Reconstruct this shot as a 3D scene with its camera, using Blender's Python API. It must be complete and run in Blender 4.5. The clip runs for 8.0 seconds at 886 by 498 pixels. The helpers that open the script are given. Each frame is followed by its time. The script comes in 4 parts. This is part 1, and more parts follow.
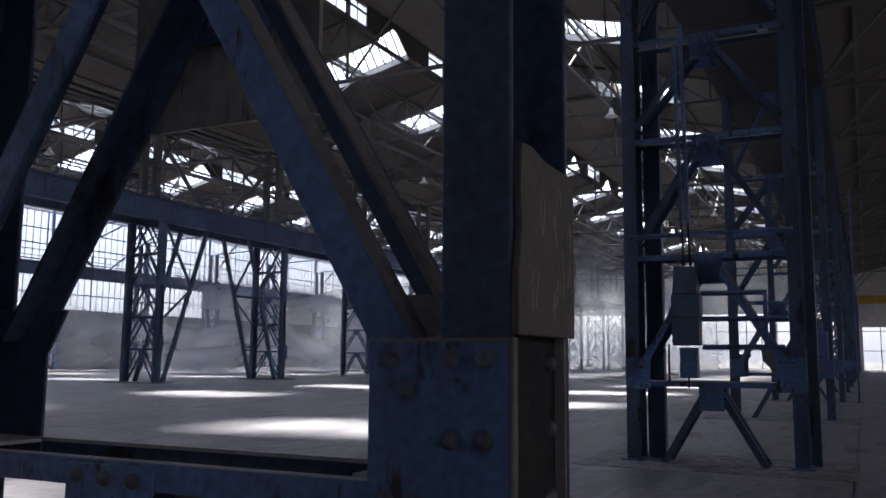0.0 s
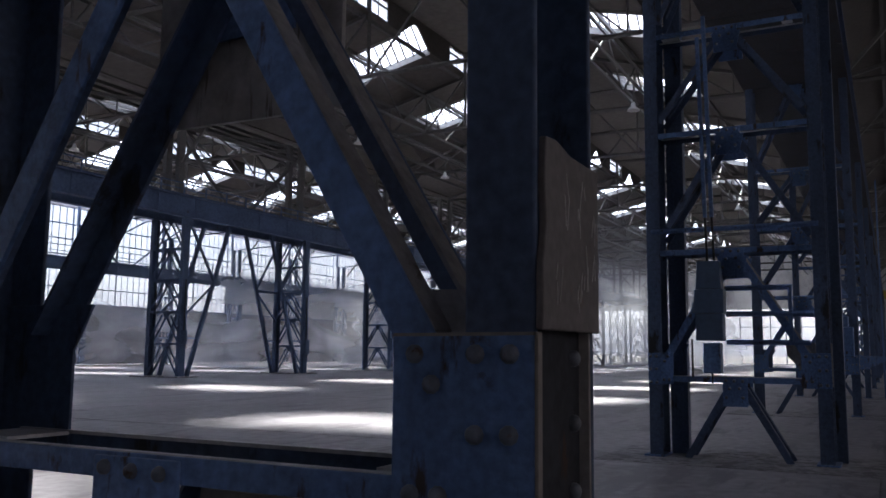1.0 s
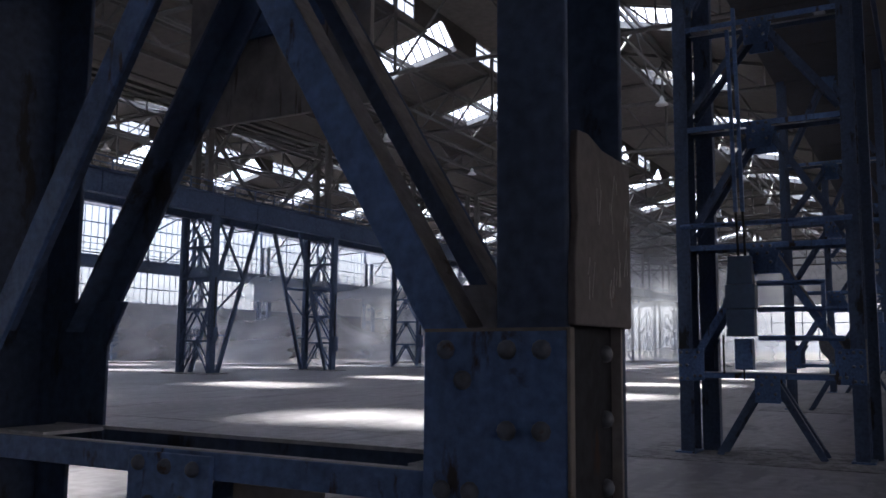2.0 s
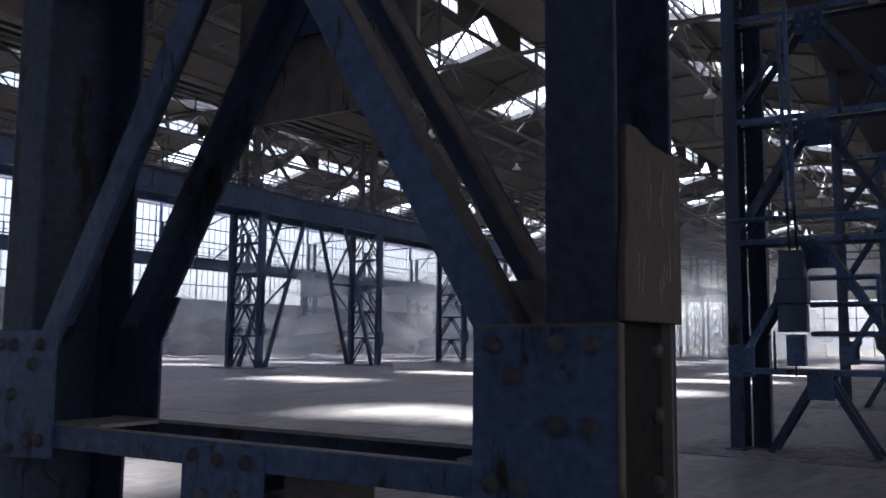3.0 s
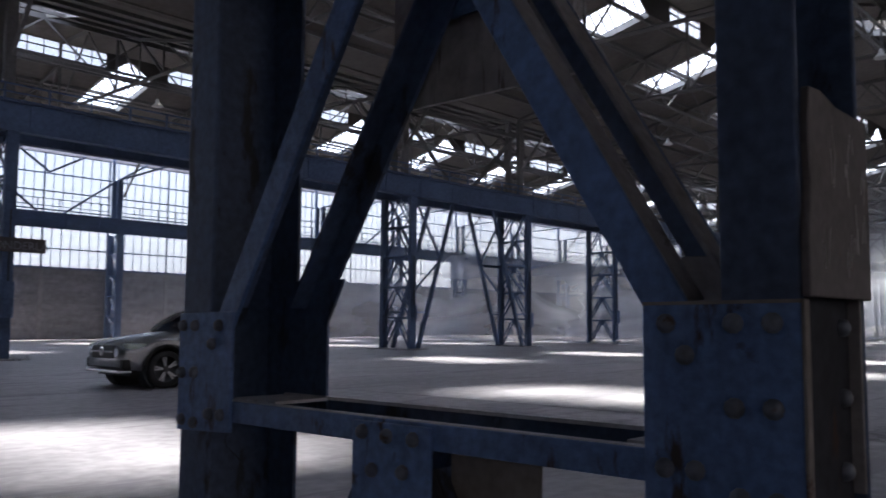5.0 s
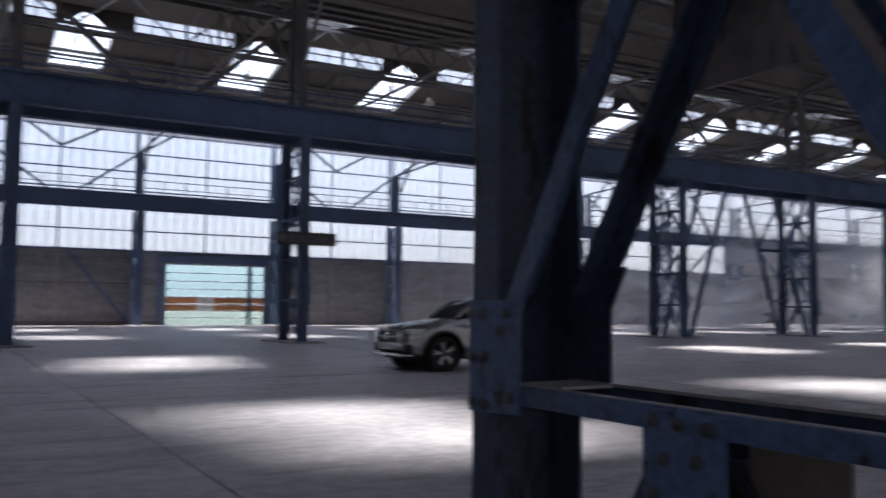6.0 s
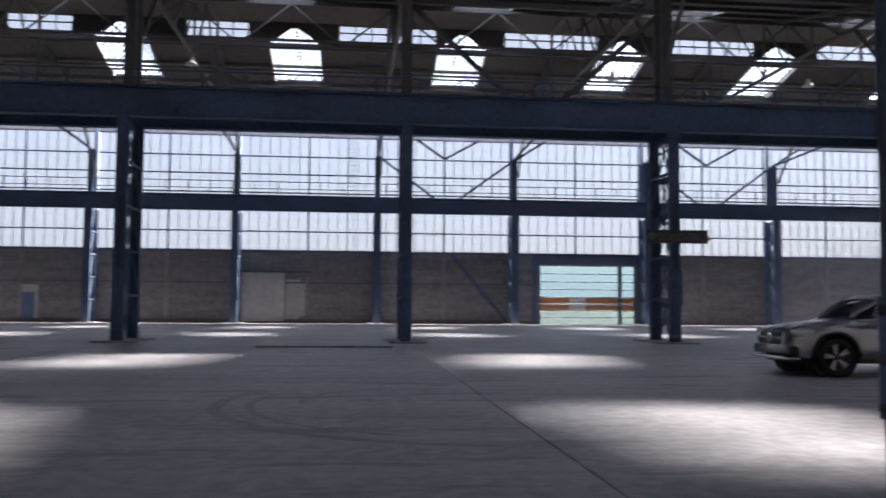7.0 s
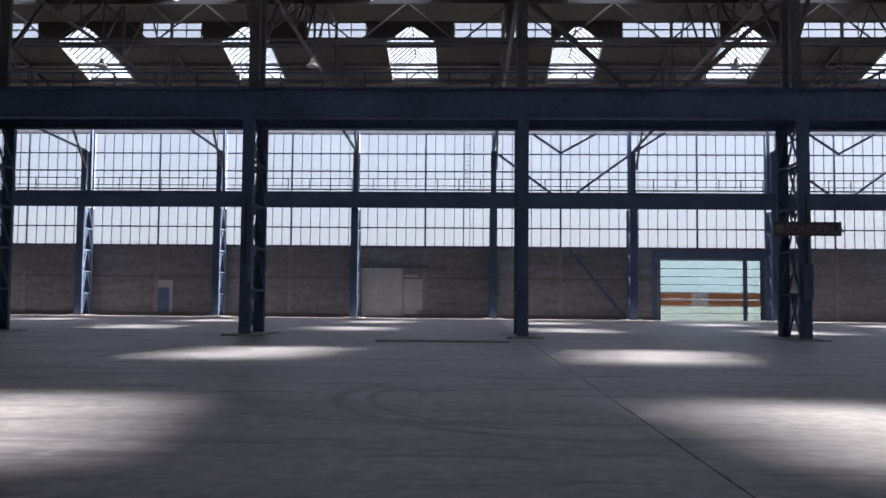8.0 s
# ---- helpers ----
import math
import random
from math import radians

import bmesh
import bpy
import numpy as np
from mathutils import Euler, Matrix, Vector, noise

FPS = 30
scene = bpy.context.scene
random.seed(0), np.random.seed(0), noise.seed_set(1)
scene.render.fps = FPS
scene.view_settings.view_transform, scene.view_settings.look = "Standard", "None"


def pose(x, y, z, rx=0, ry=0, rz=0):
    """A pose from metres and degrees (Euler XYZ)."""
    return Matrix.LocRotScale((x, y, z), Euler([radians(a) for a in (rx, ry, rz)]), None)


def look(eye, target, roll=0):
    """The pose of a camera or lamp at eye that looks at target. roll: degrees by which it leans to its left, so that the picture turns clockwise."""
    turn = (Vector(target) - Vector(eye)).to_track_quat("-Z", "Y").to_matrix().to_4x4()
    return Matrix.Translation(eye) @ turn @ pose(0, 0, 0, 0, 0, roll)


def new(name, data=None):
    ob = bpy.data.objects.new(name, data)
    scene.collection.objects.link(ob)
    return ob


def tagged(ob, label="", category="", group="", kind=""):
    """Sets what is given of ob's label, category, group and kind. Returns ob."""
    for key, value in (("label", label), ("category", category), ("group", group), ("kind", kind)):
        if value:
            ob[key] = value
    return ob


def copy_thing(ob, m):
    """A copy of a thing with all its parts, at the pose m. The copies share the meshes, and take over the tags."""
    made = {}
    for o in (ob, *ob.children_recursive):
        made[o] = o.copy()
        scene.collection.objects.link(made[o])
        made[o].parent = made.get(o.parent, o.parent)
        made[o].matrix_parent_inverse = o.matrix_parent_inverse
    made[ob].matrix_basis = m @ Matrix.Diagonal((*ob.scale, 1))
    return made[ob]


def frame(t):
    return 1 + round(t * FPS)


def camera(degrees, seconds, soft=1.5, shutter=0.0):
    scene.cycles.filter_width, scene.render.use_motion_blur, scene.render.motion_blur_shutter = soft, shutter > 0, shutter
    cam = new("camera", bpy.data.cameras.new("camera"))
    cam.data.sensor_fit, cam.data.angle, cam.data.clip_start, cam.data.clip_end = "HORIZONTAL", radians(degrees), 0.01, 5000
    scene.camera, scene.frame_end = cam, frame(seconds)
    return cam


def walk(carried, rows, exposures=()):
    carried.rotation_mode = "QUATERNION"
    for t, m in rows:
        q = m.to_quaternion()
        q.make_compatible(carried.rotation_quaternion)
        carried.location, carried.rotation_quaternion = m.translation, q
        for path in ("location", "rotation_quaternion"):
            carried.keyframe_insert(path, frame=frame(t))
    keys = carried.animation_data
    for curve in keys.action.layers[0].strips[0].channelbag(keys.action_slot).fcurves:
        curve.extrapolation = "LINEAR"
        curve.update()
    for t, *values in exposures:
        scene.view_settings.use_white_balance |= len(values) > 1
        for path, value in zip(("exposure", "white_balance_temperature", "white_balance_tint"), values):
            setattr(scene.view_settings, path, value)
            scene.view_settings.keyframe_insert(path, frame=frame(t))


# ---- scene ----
cam = camera(54.5, 8.0, soft=1.6, shutter=0.4)
PATH = [
    (0, (-0.187, 0.236, 1.403), (1.595, 1.108, 1.654), 0.5),
    (0.5, (-0.187, 0.239, 1.402), (1.585, 1.133, 1.648), 0.5),
    (1, (-0.187, 0.243, 1.402), (1.575, 1.16, 1.641), 0.6),
    (2.5, (-0.182, 0.257, 1.399), (1.528, 1.271, 1.625), 0.5),
    (3, (-0.19, 0.259, 1.4), (1.49, 1.322, 1.619), 0.6),
    (3.5, (-0.189, 0.266, 1.398), (1.458, 1.381, 1.611), 0.5),
    (4, (-0.192, 0.275, 1.398), (1.41, 1.454, 1.601), 0.5),
    (5.5, (-0.205, 0.31, 1.393), (1.107, 1.811, 1.549), 0.4),
    (6, (-0.273, 0.306, 1.395), (0.731, 2.03, 1.534), 0.5),
    (6.5, (-0.296, 0.337, 1.399), (0.287, 2.245, 1.529), 0.3),
    (7, (-0.319, 0.319, 1.385), (-0.111, 2.304, 1.517), 0.4),
    (7.5, (-0.333, 0.317, 1.378), (-0.312, 2.313, 1.503), 0.4),
    (8, (-0.329, 0.314, 1.374), (-0.39, 2.31, 1.493), 0.5),
]
walk(cam, [(t, look(eye, target, roll)) for t, eye, target, roll in PATH], exposures=((0.0, 3.54, 6050, 15), (4.0, 3.56, 6050, 15), (5.5, 3.42, 6100, 15), (6.0, 3.36, 6150, 15), (7.0, 3.22, 6250, 15), (8.0, 3.13, 6300, 15)))

# ---- daylight ----
SUN_WAY = Vector((-11.9, -1.6, -16.3)).normalized()
SUN_EL = math.asin(-SUN_WAY.z)
world = bpy.data.worlds.new("world")
scene.world = world
world.use_nodes = True
wn = world.node_tree
wn.nodes.clear()
w_out = wn.nodes.new("ShaderNodeOutputWorld")
w_bg = wn.nodes.new("ShaderNodeBackground")
w_sky = wn.nodes.new("ShaderNodeTexSky")
w_sky.sky_type = "NISHITA"
w_sky.sun_disc = False
w_sky.sun_elevation = SUN_EL
w_sky.sun_rotation = math.atan2(-SUN_WAY.x, -SUN_WAY.y)
w_sky.dust_density = 4.0
w_bg.inputs["Strength"].default_value = 0.1
w_mix = wn.nodes.new("ShaderNodeMix")
w_mix.data_type = "RGBA"
w_mix.inputs[0].default_value = 0.55
w_mix.inputs[7].default_value = (6.6, 6.8, 7.3, 1)
wn.links.new(w_sky.outputs[0], w_mix.inputs[6])
wn.links.new(w_mix.outputs[2], w_bg.inputs[0])
wn.links.new(w_bg.outputs[0], w_out.inputs[0])
sun_data = bpy.data.lights.new("sun", "SUN")
sun_data.energy = 4.4
sun_data.angle = radians(6.5)
sun_data.color = (1.0, 0.91, 0.75)
sun = new("sun", sun_data)
sun.matrix_world = look(tuple(-SUN_WAY * 100), (0, 0, 0))


# ---- materials ----
def mat(name, base, rough=0.6, metal=0.0, vary=0.25, fine=12.0, coarse=0.8, bump=0.15, stain=None, stain_at=0.62, spec=0.5, stretch=None, chips=None, chips_at=0.62, chips_scale=14.0):
    """A painted, cast or stone surface: base colour, grain at two scales, stains and fine relief."""
    m = bpy.data.materials.new(name)
    m.use_nodes = True
    nt = m.node_tree
    n, ln = nt.nodes, nt.links.new
    p = n["Principled BSDF"]
    p.inputs["Metallic"].default_value = metal
    p.inputs["Specular IOR Level"].default_value = spec
    geo = n.new("ShaderNodeNewGeometry")
    src = geo.outputs["Position"]
    wide = src
    if stretch:
        sc = n.new("ShaderNodeVectorMath")
        sc.operation = "MULTIPLY"
        sc.inputs[1].default_value = stretch
        ln(src, sc.inputs[0])
        wide = sc.outputs[0]
    n1 = n.new("ShaderNodeTexNoise")
    n1.inputs["Scale"].default_value, n1.inputs["Detail"].default_value = fine, 6
    n2 = n.new("ShaderNodeTexNoise")
    n2.inputs["Scale"].default_value, n2.inputs["Detail"].default_value = coarse, 5
    ln(src, n1.inputs["Vector"])
    ln(wide, n2.inputs["Vector"])
    add = n.new("ShaderNodeMath")
    add.operation = "ADD"
    ln(n1.outputs["Fac"], add.inputs[0])
    ln(n2.outputs["Fac"], add.inputs[1])
    mr = n.new("ShaderNodeMapRange")
    mr.inputs["From Min"].default_value, mr.inputs["From Max"].default_value = 0.65, 1.35
    mr.inputs["To Min"].default_value, mr.inputs["To Max"].default_value = 1 - vary, 1 + vary
    ln(add.outputs[0], mr.inputs["Value"])
    mul = n.new("ShaderNodeMix")
    mul.data_type, mul.blend_type = "RGBA", "MULTIPLY"
    mul.inputs[0].default_value = 1.0
    mul.inputs[6].default_value = (*base, 1)
    ln(mr.outputs[0], mul.inputs[7])
    colour = mul.outputs[2]
    if stain:
        n3 = n.new("ShaderNodeTexNoise")
        n3.inputs["Scale"].default_value, n3.inputs["Detail"].default_value, n3.inputs["Roughness"].default_value = coarse * 3.1, 8, 0.65
        ln(wide, n3.inputs["Vector"])
        st = n.new("ShaderNodeMapRange")
        st.inputs["From Min"].default_value, st.inputs["From Max"].default_value = stain_at, stain_at + 0.06
        ln(n3.outputs["Fac"], st.inputs["Value"])
        mx = n.new("ShaderNodeMix")
        mx.data_type = "RGBA"
        ln(st.outputs[0], mx.inputs[0])
        ln(colour, mx.inputs[6])
        mx.inputs[7].default_value = (*stain, 1)
        colour = mx.outputs[2]
    if chips:
        n4 = n.new("ShaderNodeTexNoise")
        n4.inputs["Scale"].default_value, n4.inputs["Detail"].default_value, n4.inputs["Roughness"].default_value = chips_scale, 7, 0.6
        ln(src, n4.inputs["Vector"])
        ct = n.new("ShaderNodeMapRange")
        ct.inputs["From Min"].default_value, ct.inputs["From Max"].default_value = chips_at, chips_at + 0.07
        ln(n4.outputs["Fac"], ct.inputs["Value"])
        cx = n.new("ShaderNodeMix")
        cx.data_type = "RGBA"
        ln(ct.outputs[0], cx.inputs[0])
        ln(colour, cx.inputs[6])
        cx.inputs[7].default_value = (*chips, 1)
        colour = cx.outputs[2]
    ln(colour, p.inputs["Base Color"])
    rr = n.new("ShaderNodeMapRange")
    rr.inputs["To Min"].default_value, rr.inputs["To Max"].default_value = max(0.02, rough - 0.12), min(1, rough + 0.12)
    ln(n2.outputs["Fac"], rr.inputs["Value"])
    ln(rr.outputs[0], p.inputs["Roughness"])
    if bump:
        b = n.new("ShaderNodeBump")
        b.inputs["Strength"].default_value, b.inputs["Distance"].default_value = bump, 0.01
        ln(n1.outputs["Fac"], b.inputs["Height"])
        ln(b.outputs[0], p.inputs["Normal"])
    return m


def glass(name, tint, gloss=0.1, dust=0.0):
    """A dusty window pane: most light goes straight through, the dust spreads some of it."""
    m = bpy.data.materials.new(name)
    m.use_nodes = True
    nt = m.node_tree
    nt.nodes.clear()
    out = nt.nodes.new("ShaderNodeOutputMaterial")
    tr = nt.nodes.new("ShaderNodeBsdfTransparent")
    tr.inputs[0].default_value = (*tint, 1)
    gl = nt.nodes.new("ShaderNodeBsdfGlossy")
    gl.inputs["Roughness"].default_value = 0.15
    mx = nt.nodes.new("ShaderNodeMixShader")
    mx.inputs[0].default_value = gloss
    nt.links.new(tr.outputs[0], mx.inputs[1])
    nt.links.new(gl.outputs[0], mx.inputs[2])
    top = mx.outputs[0]
    if dust:
        tl = nt.nodes.new("ShaderNodeBsdfTranslucent")
        tl.inputs[0].default_value = (0.9, 0.91, 0.93, 1)
        m2 = nt.nodes.new("ShaderNodeMixShader")
        m2.inputs[0].default_value = dust
        nt.links.new(top, m2.inputs[1])
        nt.links.new(tl.outputs[0], m2.inputs[2])
        top = m2.outputs[0]
    nt.links.new(top, out.inputs[0])
    return m


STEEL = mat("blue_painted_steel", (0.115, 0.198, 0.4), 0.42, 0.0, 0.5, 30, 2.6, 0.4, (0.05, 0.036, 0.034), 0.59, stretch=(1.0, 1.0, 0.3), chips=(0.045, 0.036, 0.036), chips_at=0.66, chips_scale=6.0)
STEEL_FAR = mat("blue_grey_steel", (0.086, 0.122, 0.205), 0.72, 0.0, 0.3, 9, 0.5, 0.0, (0.06, 0.05, 0.05), 0.66, 0.25)
STEEL_ROOF = mat("grey_roof_steel", (0.125, 0.12, 0.118), 0.6, 0.0, 0.25, 6, 0.5, 0.0)
# Darker copy of STEEL: shade put into the colour of legs and back members.
STEEL_SHADED = mat("shaded_blue_steel", (0.07, 0.105, 0.185), 0.5, 0.0, 0.45, 28, 1.6, 0.3, (0.026, 0.026, 0.034), 0.58, stretch=(1.0, 1.0, 0.35))
# Dust colour raised further, so upward faces carry the light from above.
DUST_LIT = mat("dusty_lit_steel_top", (0.62, 0.61, 0.62), 0.85, 0.0, 0.3, 30, 2.0, 0.2)
RUSTY = mat("rusty_grey_plate", (0.24, 0.215, 0.195), 0.75, 0.0, 0.3, 25, 2.0, 0.25, (0.1, 0.06, 0.04), 0.66)
CONCRETE = mat("concrete_floor", (0.335, 0.32, 0.345), 0.5, 0.0, 0.4, 5.0, 0.5, 0.1, (0.225, 0.212, 0.236), 0.54, stretch=(0.22, 1.0, 1.0), chips=(0.4, 0.385, 0.41), chips_at=0.6, chips_scale=1.3)
PLINTH = mat("pale_concrete", (0.36, 0.35, 0.36), 0.8, 0.0, 0.4, 9, 1.4, 0.3, (0.22, 0.21, 0.22), 0.5, chips=(0.48, 0.46, 0.46), chips_at=0.58, chips_scale=4.0)
MASONRY = mat("grey_masonry", (0.176, 0.174, 0.188), 0.85, 0.0, 0.34, 2.4, 0.9, 0.3, (0.245, 0.238, 0.245), 0.58, stretch=(0.4, 1.0, 2.6))
RENDER_WALL = mat("pale_plaster", (0.5, 0.49, 0.48), 0.9, 0.0, 0.2, 2, 0.2, 0.1)
ROOF = mat("roof_boards", (0.14, 0.126, 0.116), 0.85, 0.0, 0.25, 3, 0.3, 0.1)
PANE = glass("dusty_pane", (0.435, 0.445, 0.455))
SKY_PANE = glass("skylight_pane", (0.47, 0.5, 0.53), 0.06, 0.02)
GREEN_PANE = glass("greenish_door_pane", (0.37, 0.44, 0.445))
ORANGE = mat("orange_wood", (0.5, 0.22, 0.09), 0.6, 0.0, 0.2, 5, 1, 0.0)
WHITE = mat("white_paint", (0.72, 0.72, 0.7), 0.6, 0.0, 0.15, 5, 1, 0.0)
OFFWHITE = mat("grey_white_paint", (0.34, 0.335, 0.34), 0.7, 0.0, 0.15, 3, 0.6, 0.0)
BLUE_DOOR = mat("blue_door_paint", (0.08, 0.13, 0.24), 0.5, 0.0, 0.2, 6, 1, 0.0)
# Darker copy of ROOF: dimness of aisle and lantern is in the colour.
ROOF_SHADED = mat("shaded_roof_boards", (0.08, 0.073, 0.067), 0.85, 0.0, 0.25, 5, 0.5, 0.1)
WHITE_DULL = mat("dull_white_paint", (0.5, 0.49, 0.47), 0.7, 0.0, 0.2, 5, 1, 0.0)
PILASTER = mat("grey_pilaster", (0.21, 0.205, 0.215), 0.85, 0.0, 0.25, 3, 0.5, 0.1)
PILASTER_DARK = mat("dark_wall_base", (0.12, 0.11, 0.11), 0.85, 0.0, 0.25, 3, 0.5, 0.1)
GUARD = mat("scratched_bare_steel", (0.155, 0.138, 0.137), 0.7, 0.0, 0.3, 30, 3.0, 0.2, (0.16, 0.12, 0.1), 0.64)
# Oxidised steel made near-black: shade of recess and deck underside is in the colour.
OXIDE_SHADED = mat("shaded_oxidised_steel", (0.042, 0.044, 0.054), 0.8, 0.0, 0.4, 24, 3.0, 0.25, (0.07, 0.04, 0.03), 0.6, 0.2, stretch=(1.0, 1.0, 0.3))
APEX_PLATE = mat("dusty_grey_plate", (0.42, 0.4, 0.385), 0.8, 0.0, 0.35, 18, 2.5, 0.2, (0.2, 0.17, 0.15), 0.58, stretch=(1.0, 2.5, 0.25))
# Dusty grey, lightened for the parts whose lit side is seen.
FLANGE_LIT = mat("dusty_lit_grey_flange", (0.29, 0.275, 0.275), 0.75, 0.0, 0.35, 25, 2.5, 0.2, (0.1, 0.07, 0.055), 0.62)
RIVET_STEEL = mat("dull_rivet_steel", (0.15, 0.165, 0.2), 0.45, 0.2, 0.3, 60, 6, 0.2, (0.1, 0.06, 0.04), 0.6)
CHALK = mat("chalk_trace", (0.5, 0.48, 0.46), 0.9, 0.0, 0.3, 60, 9, 0.0)
CABINET = mat("blue_grey_cabinet", (0.085, 0.13, 0.21), 0.45, 0.0, 0.2, 14, 2, 0.05)
BLACK = mat("black_rubber", (0.012, 0.012, 0.013), 0.5, 0.0, 0.2, 20, 2, 0.0)
DARK_BOARD = mat("dark_sign_board", (0.07, 0.06, 0.06), 0.7, 0.0, 0.3, 12, 2, 0.05)
FADED = mat("faded_lettering", (0.2, 0.2, 0.22), 0.8, 0.0, 0.4, 12, 3, 0.0)
YELLOW = mat("yellow_crane_paint", (0.45, 0.3, 0.04), 0.5, 0.0, 0.2, 6, 1, 0.0)
TYRE_MARK = mat("tyre_rubber_trace", (0.275, 0.262, 0.28), 0.6, 0.0, 0.35, 8, 1.5, 0.0)
CAR_PAINT = mat("silver_car_paint", (0.42, 0.43, 0.455), 0.25, 0.75, 0.02, 60, 0.4, 0.0)
CAR_GLASS = mat("tinted_car_glass", (0.01, 0.01, 0.012), 0.06, 0.0, 0.05, 10, 1, 0.0)
CHROME = mat("bright_metal", (0.6, 0.6, 0.6), 0.18, 1.0, 0.05, 20, 3, 0.0)
TYRE = mat("tyre_rubber", (0.018, 0.018, 0.019), 0.75, 0.0, 0.2, 30, 4, 0.1)
SPOKE = mat("spoke_metal", (0.5, 0.5, 0.52), 0.35, 0.9, 0.1, 20, 3, 0.0)
RIM_DARK = mat("dark_rim_metal", (0.08, 0.08, 0.085), 0.35, 0.9, 0.1, 20, 3, 0.0)
HEADLIGHT = mat("headlight_glass", (0.6, 0.68, 0.62), 0.15, 0.0, 0.1, 20, 3, 0.0)
TAIL_LIGHT = mat("red_tail_light", (0.6, 0.02, 0.03), 0.2, 0.0, 0.1, 20, 3, 0.0)
TAIL_LIGHT.node_tree.nodes["Principled BSDF"].inputs["Emission Color"].default_value = (1.0, 0.03, 0.06, 1)
TAIL_LIGHT.node_tree.nodes["Principled BSDF"].inputs["Emission Strength"].default_value = 0.35
# Bluish see-through colour for sheets that paint smoke and pale haze into the distance.
SMOKE = bpy.data.materials.new("smoke_haze_sheet")
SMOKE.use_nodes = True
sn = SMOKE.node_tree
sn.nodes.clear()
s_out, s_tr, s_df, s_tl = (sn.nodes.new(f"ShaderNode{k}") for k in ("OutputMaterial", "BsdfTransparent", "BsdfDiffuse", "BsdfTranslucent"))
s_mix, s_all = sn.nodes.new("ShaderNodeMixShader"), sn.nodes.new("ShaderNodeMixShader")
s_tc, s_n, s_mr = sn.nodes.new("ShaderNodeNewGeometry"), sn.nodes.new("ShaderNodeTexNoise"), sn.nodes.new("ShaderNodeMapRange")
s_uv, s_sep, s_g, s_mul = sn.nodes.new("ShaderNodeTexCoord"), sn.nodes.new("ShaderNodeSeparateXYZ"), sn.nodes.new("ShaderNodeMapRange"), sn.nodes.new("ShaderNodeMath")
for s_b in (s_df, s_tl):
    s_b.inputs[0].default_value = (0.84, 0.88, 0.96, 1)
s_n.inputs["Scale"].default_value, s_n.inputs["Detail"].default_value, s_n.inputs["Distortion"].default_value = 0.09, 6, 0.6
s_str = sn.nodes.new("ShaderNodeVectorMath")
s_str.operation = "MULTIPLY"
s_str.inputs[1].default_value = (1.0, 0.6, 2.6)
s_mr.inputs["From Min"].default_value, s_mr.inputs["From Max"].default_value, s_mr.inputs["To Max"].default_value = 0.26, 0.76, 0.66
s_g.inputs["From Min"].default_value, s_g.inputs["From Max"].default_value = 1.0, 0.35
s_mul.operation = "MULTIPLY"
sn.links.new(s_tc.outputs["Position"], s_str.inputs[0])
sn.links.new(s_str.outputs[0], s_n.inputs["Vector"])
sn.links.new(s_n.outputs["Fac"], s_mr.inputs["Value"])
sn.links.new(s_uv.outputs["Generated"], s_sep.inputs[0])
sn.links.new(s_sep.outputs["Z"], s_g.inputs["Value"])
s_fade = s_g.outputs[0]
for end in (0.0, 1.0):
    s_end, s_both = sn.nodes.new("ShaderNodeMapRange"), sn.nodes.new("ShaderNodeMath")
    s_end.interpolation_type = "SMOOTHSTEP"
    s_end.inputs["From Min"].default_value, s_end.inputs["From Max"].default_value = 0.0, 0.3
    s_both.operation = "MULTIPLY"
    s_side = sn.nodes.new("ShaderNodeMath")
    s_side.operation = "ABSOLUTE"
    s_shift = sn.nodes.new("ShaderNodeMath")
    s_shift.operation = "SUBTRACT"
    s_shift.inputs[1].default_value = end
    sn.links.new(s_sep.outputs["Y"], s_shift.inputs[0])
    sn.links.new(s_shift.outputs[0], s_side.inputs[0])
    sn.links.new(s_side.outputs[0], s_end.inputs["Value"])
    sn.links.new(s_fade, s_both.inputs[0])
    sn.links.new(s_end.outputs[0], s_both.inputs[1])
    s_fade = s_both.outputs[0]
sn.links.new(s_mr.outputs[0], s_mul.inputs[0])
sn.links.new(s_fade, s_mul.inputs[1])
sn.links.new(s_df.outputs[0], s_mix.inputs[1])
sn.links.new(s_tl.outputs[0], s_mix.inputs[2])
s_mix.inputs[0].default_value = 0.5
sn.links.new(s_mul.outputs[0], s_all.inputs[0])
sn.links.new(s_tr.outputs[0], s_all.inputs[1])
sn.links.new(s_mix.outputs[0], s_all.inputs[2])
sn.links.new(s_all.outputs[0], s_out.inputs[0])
EARTH = mat("outside_ground", (0.2, 0.19, 0.17), 0.9, 0.0, 0.3, 0.4, 0.02, 0.0)


# ---- helpers of shape ----
def box(bm, x0, x1, y0, y1, z0, z1):
    v = [bm.verts.new(c) for c in ((x0, y0, z0), (x1, y0, z0), (x1, y1, z0), (x0, y1, z0), (x0, y0, z1), (x1, y0, z1), (x1, y1, z1), (x0, y1, z1))]
    for f in ((3, 2, 1, 0), (4, 5, 6, 7), (0, 1, 5, 4), (1, 2, 6, 5), (2, 3, 7, 6), (3, 0, 4, 7)):
        bm.faces.new([v[i] for i in f])
    return bm


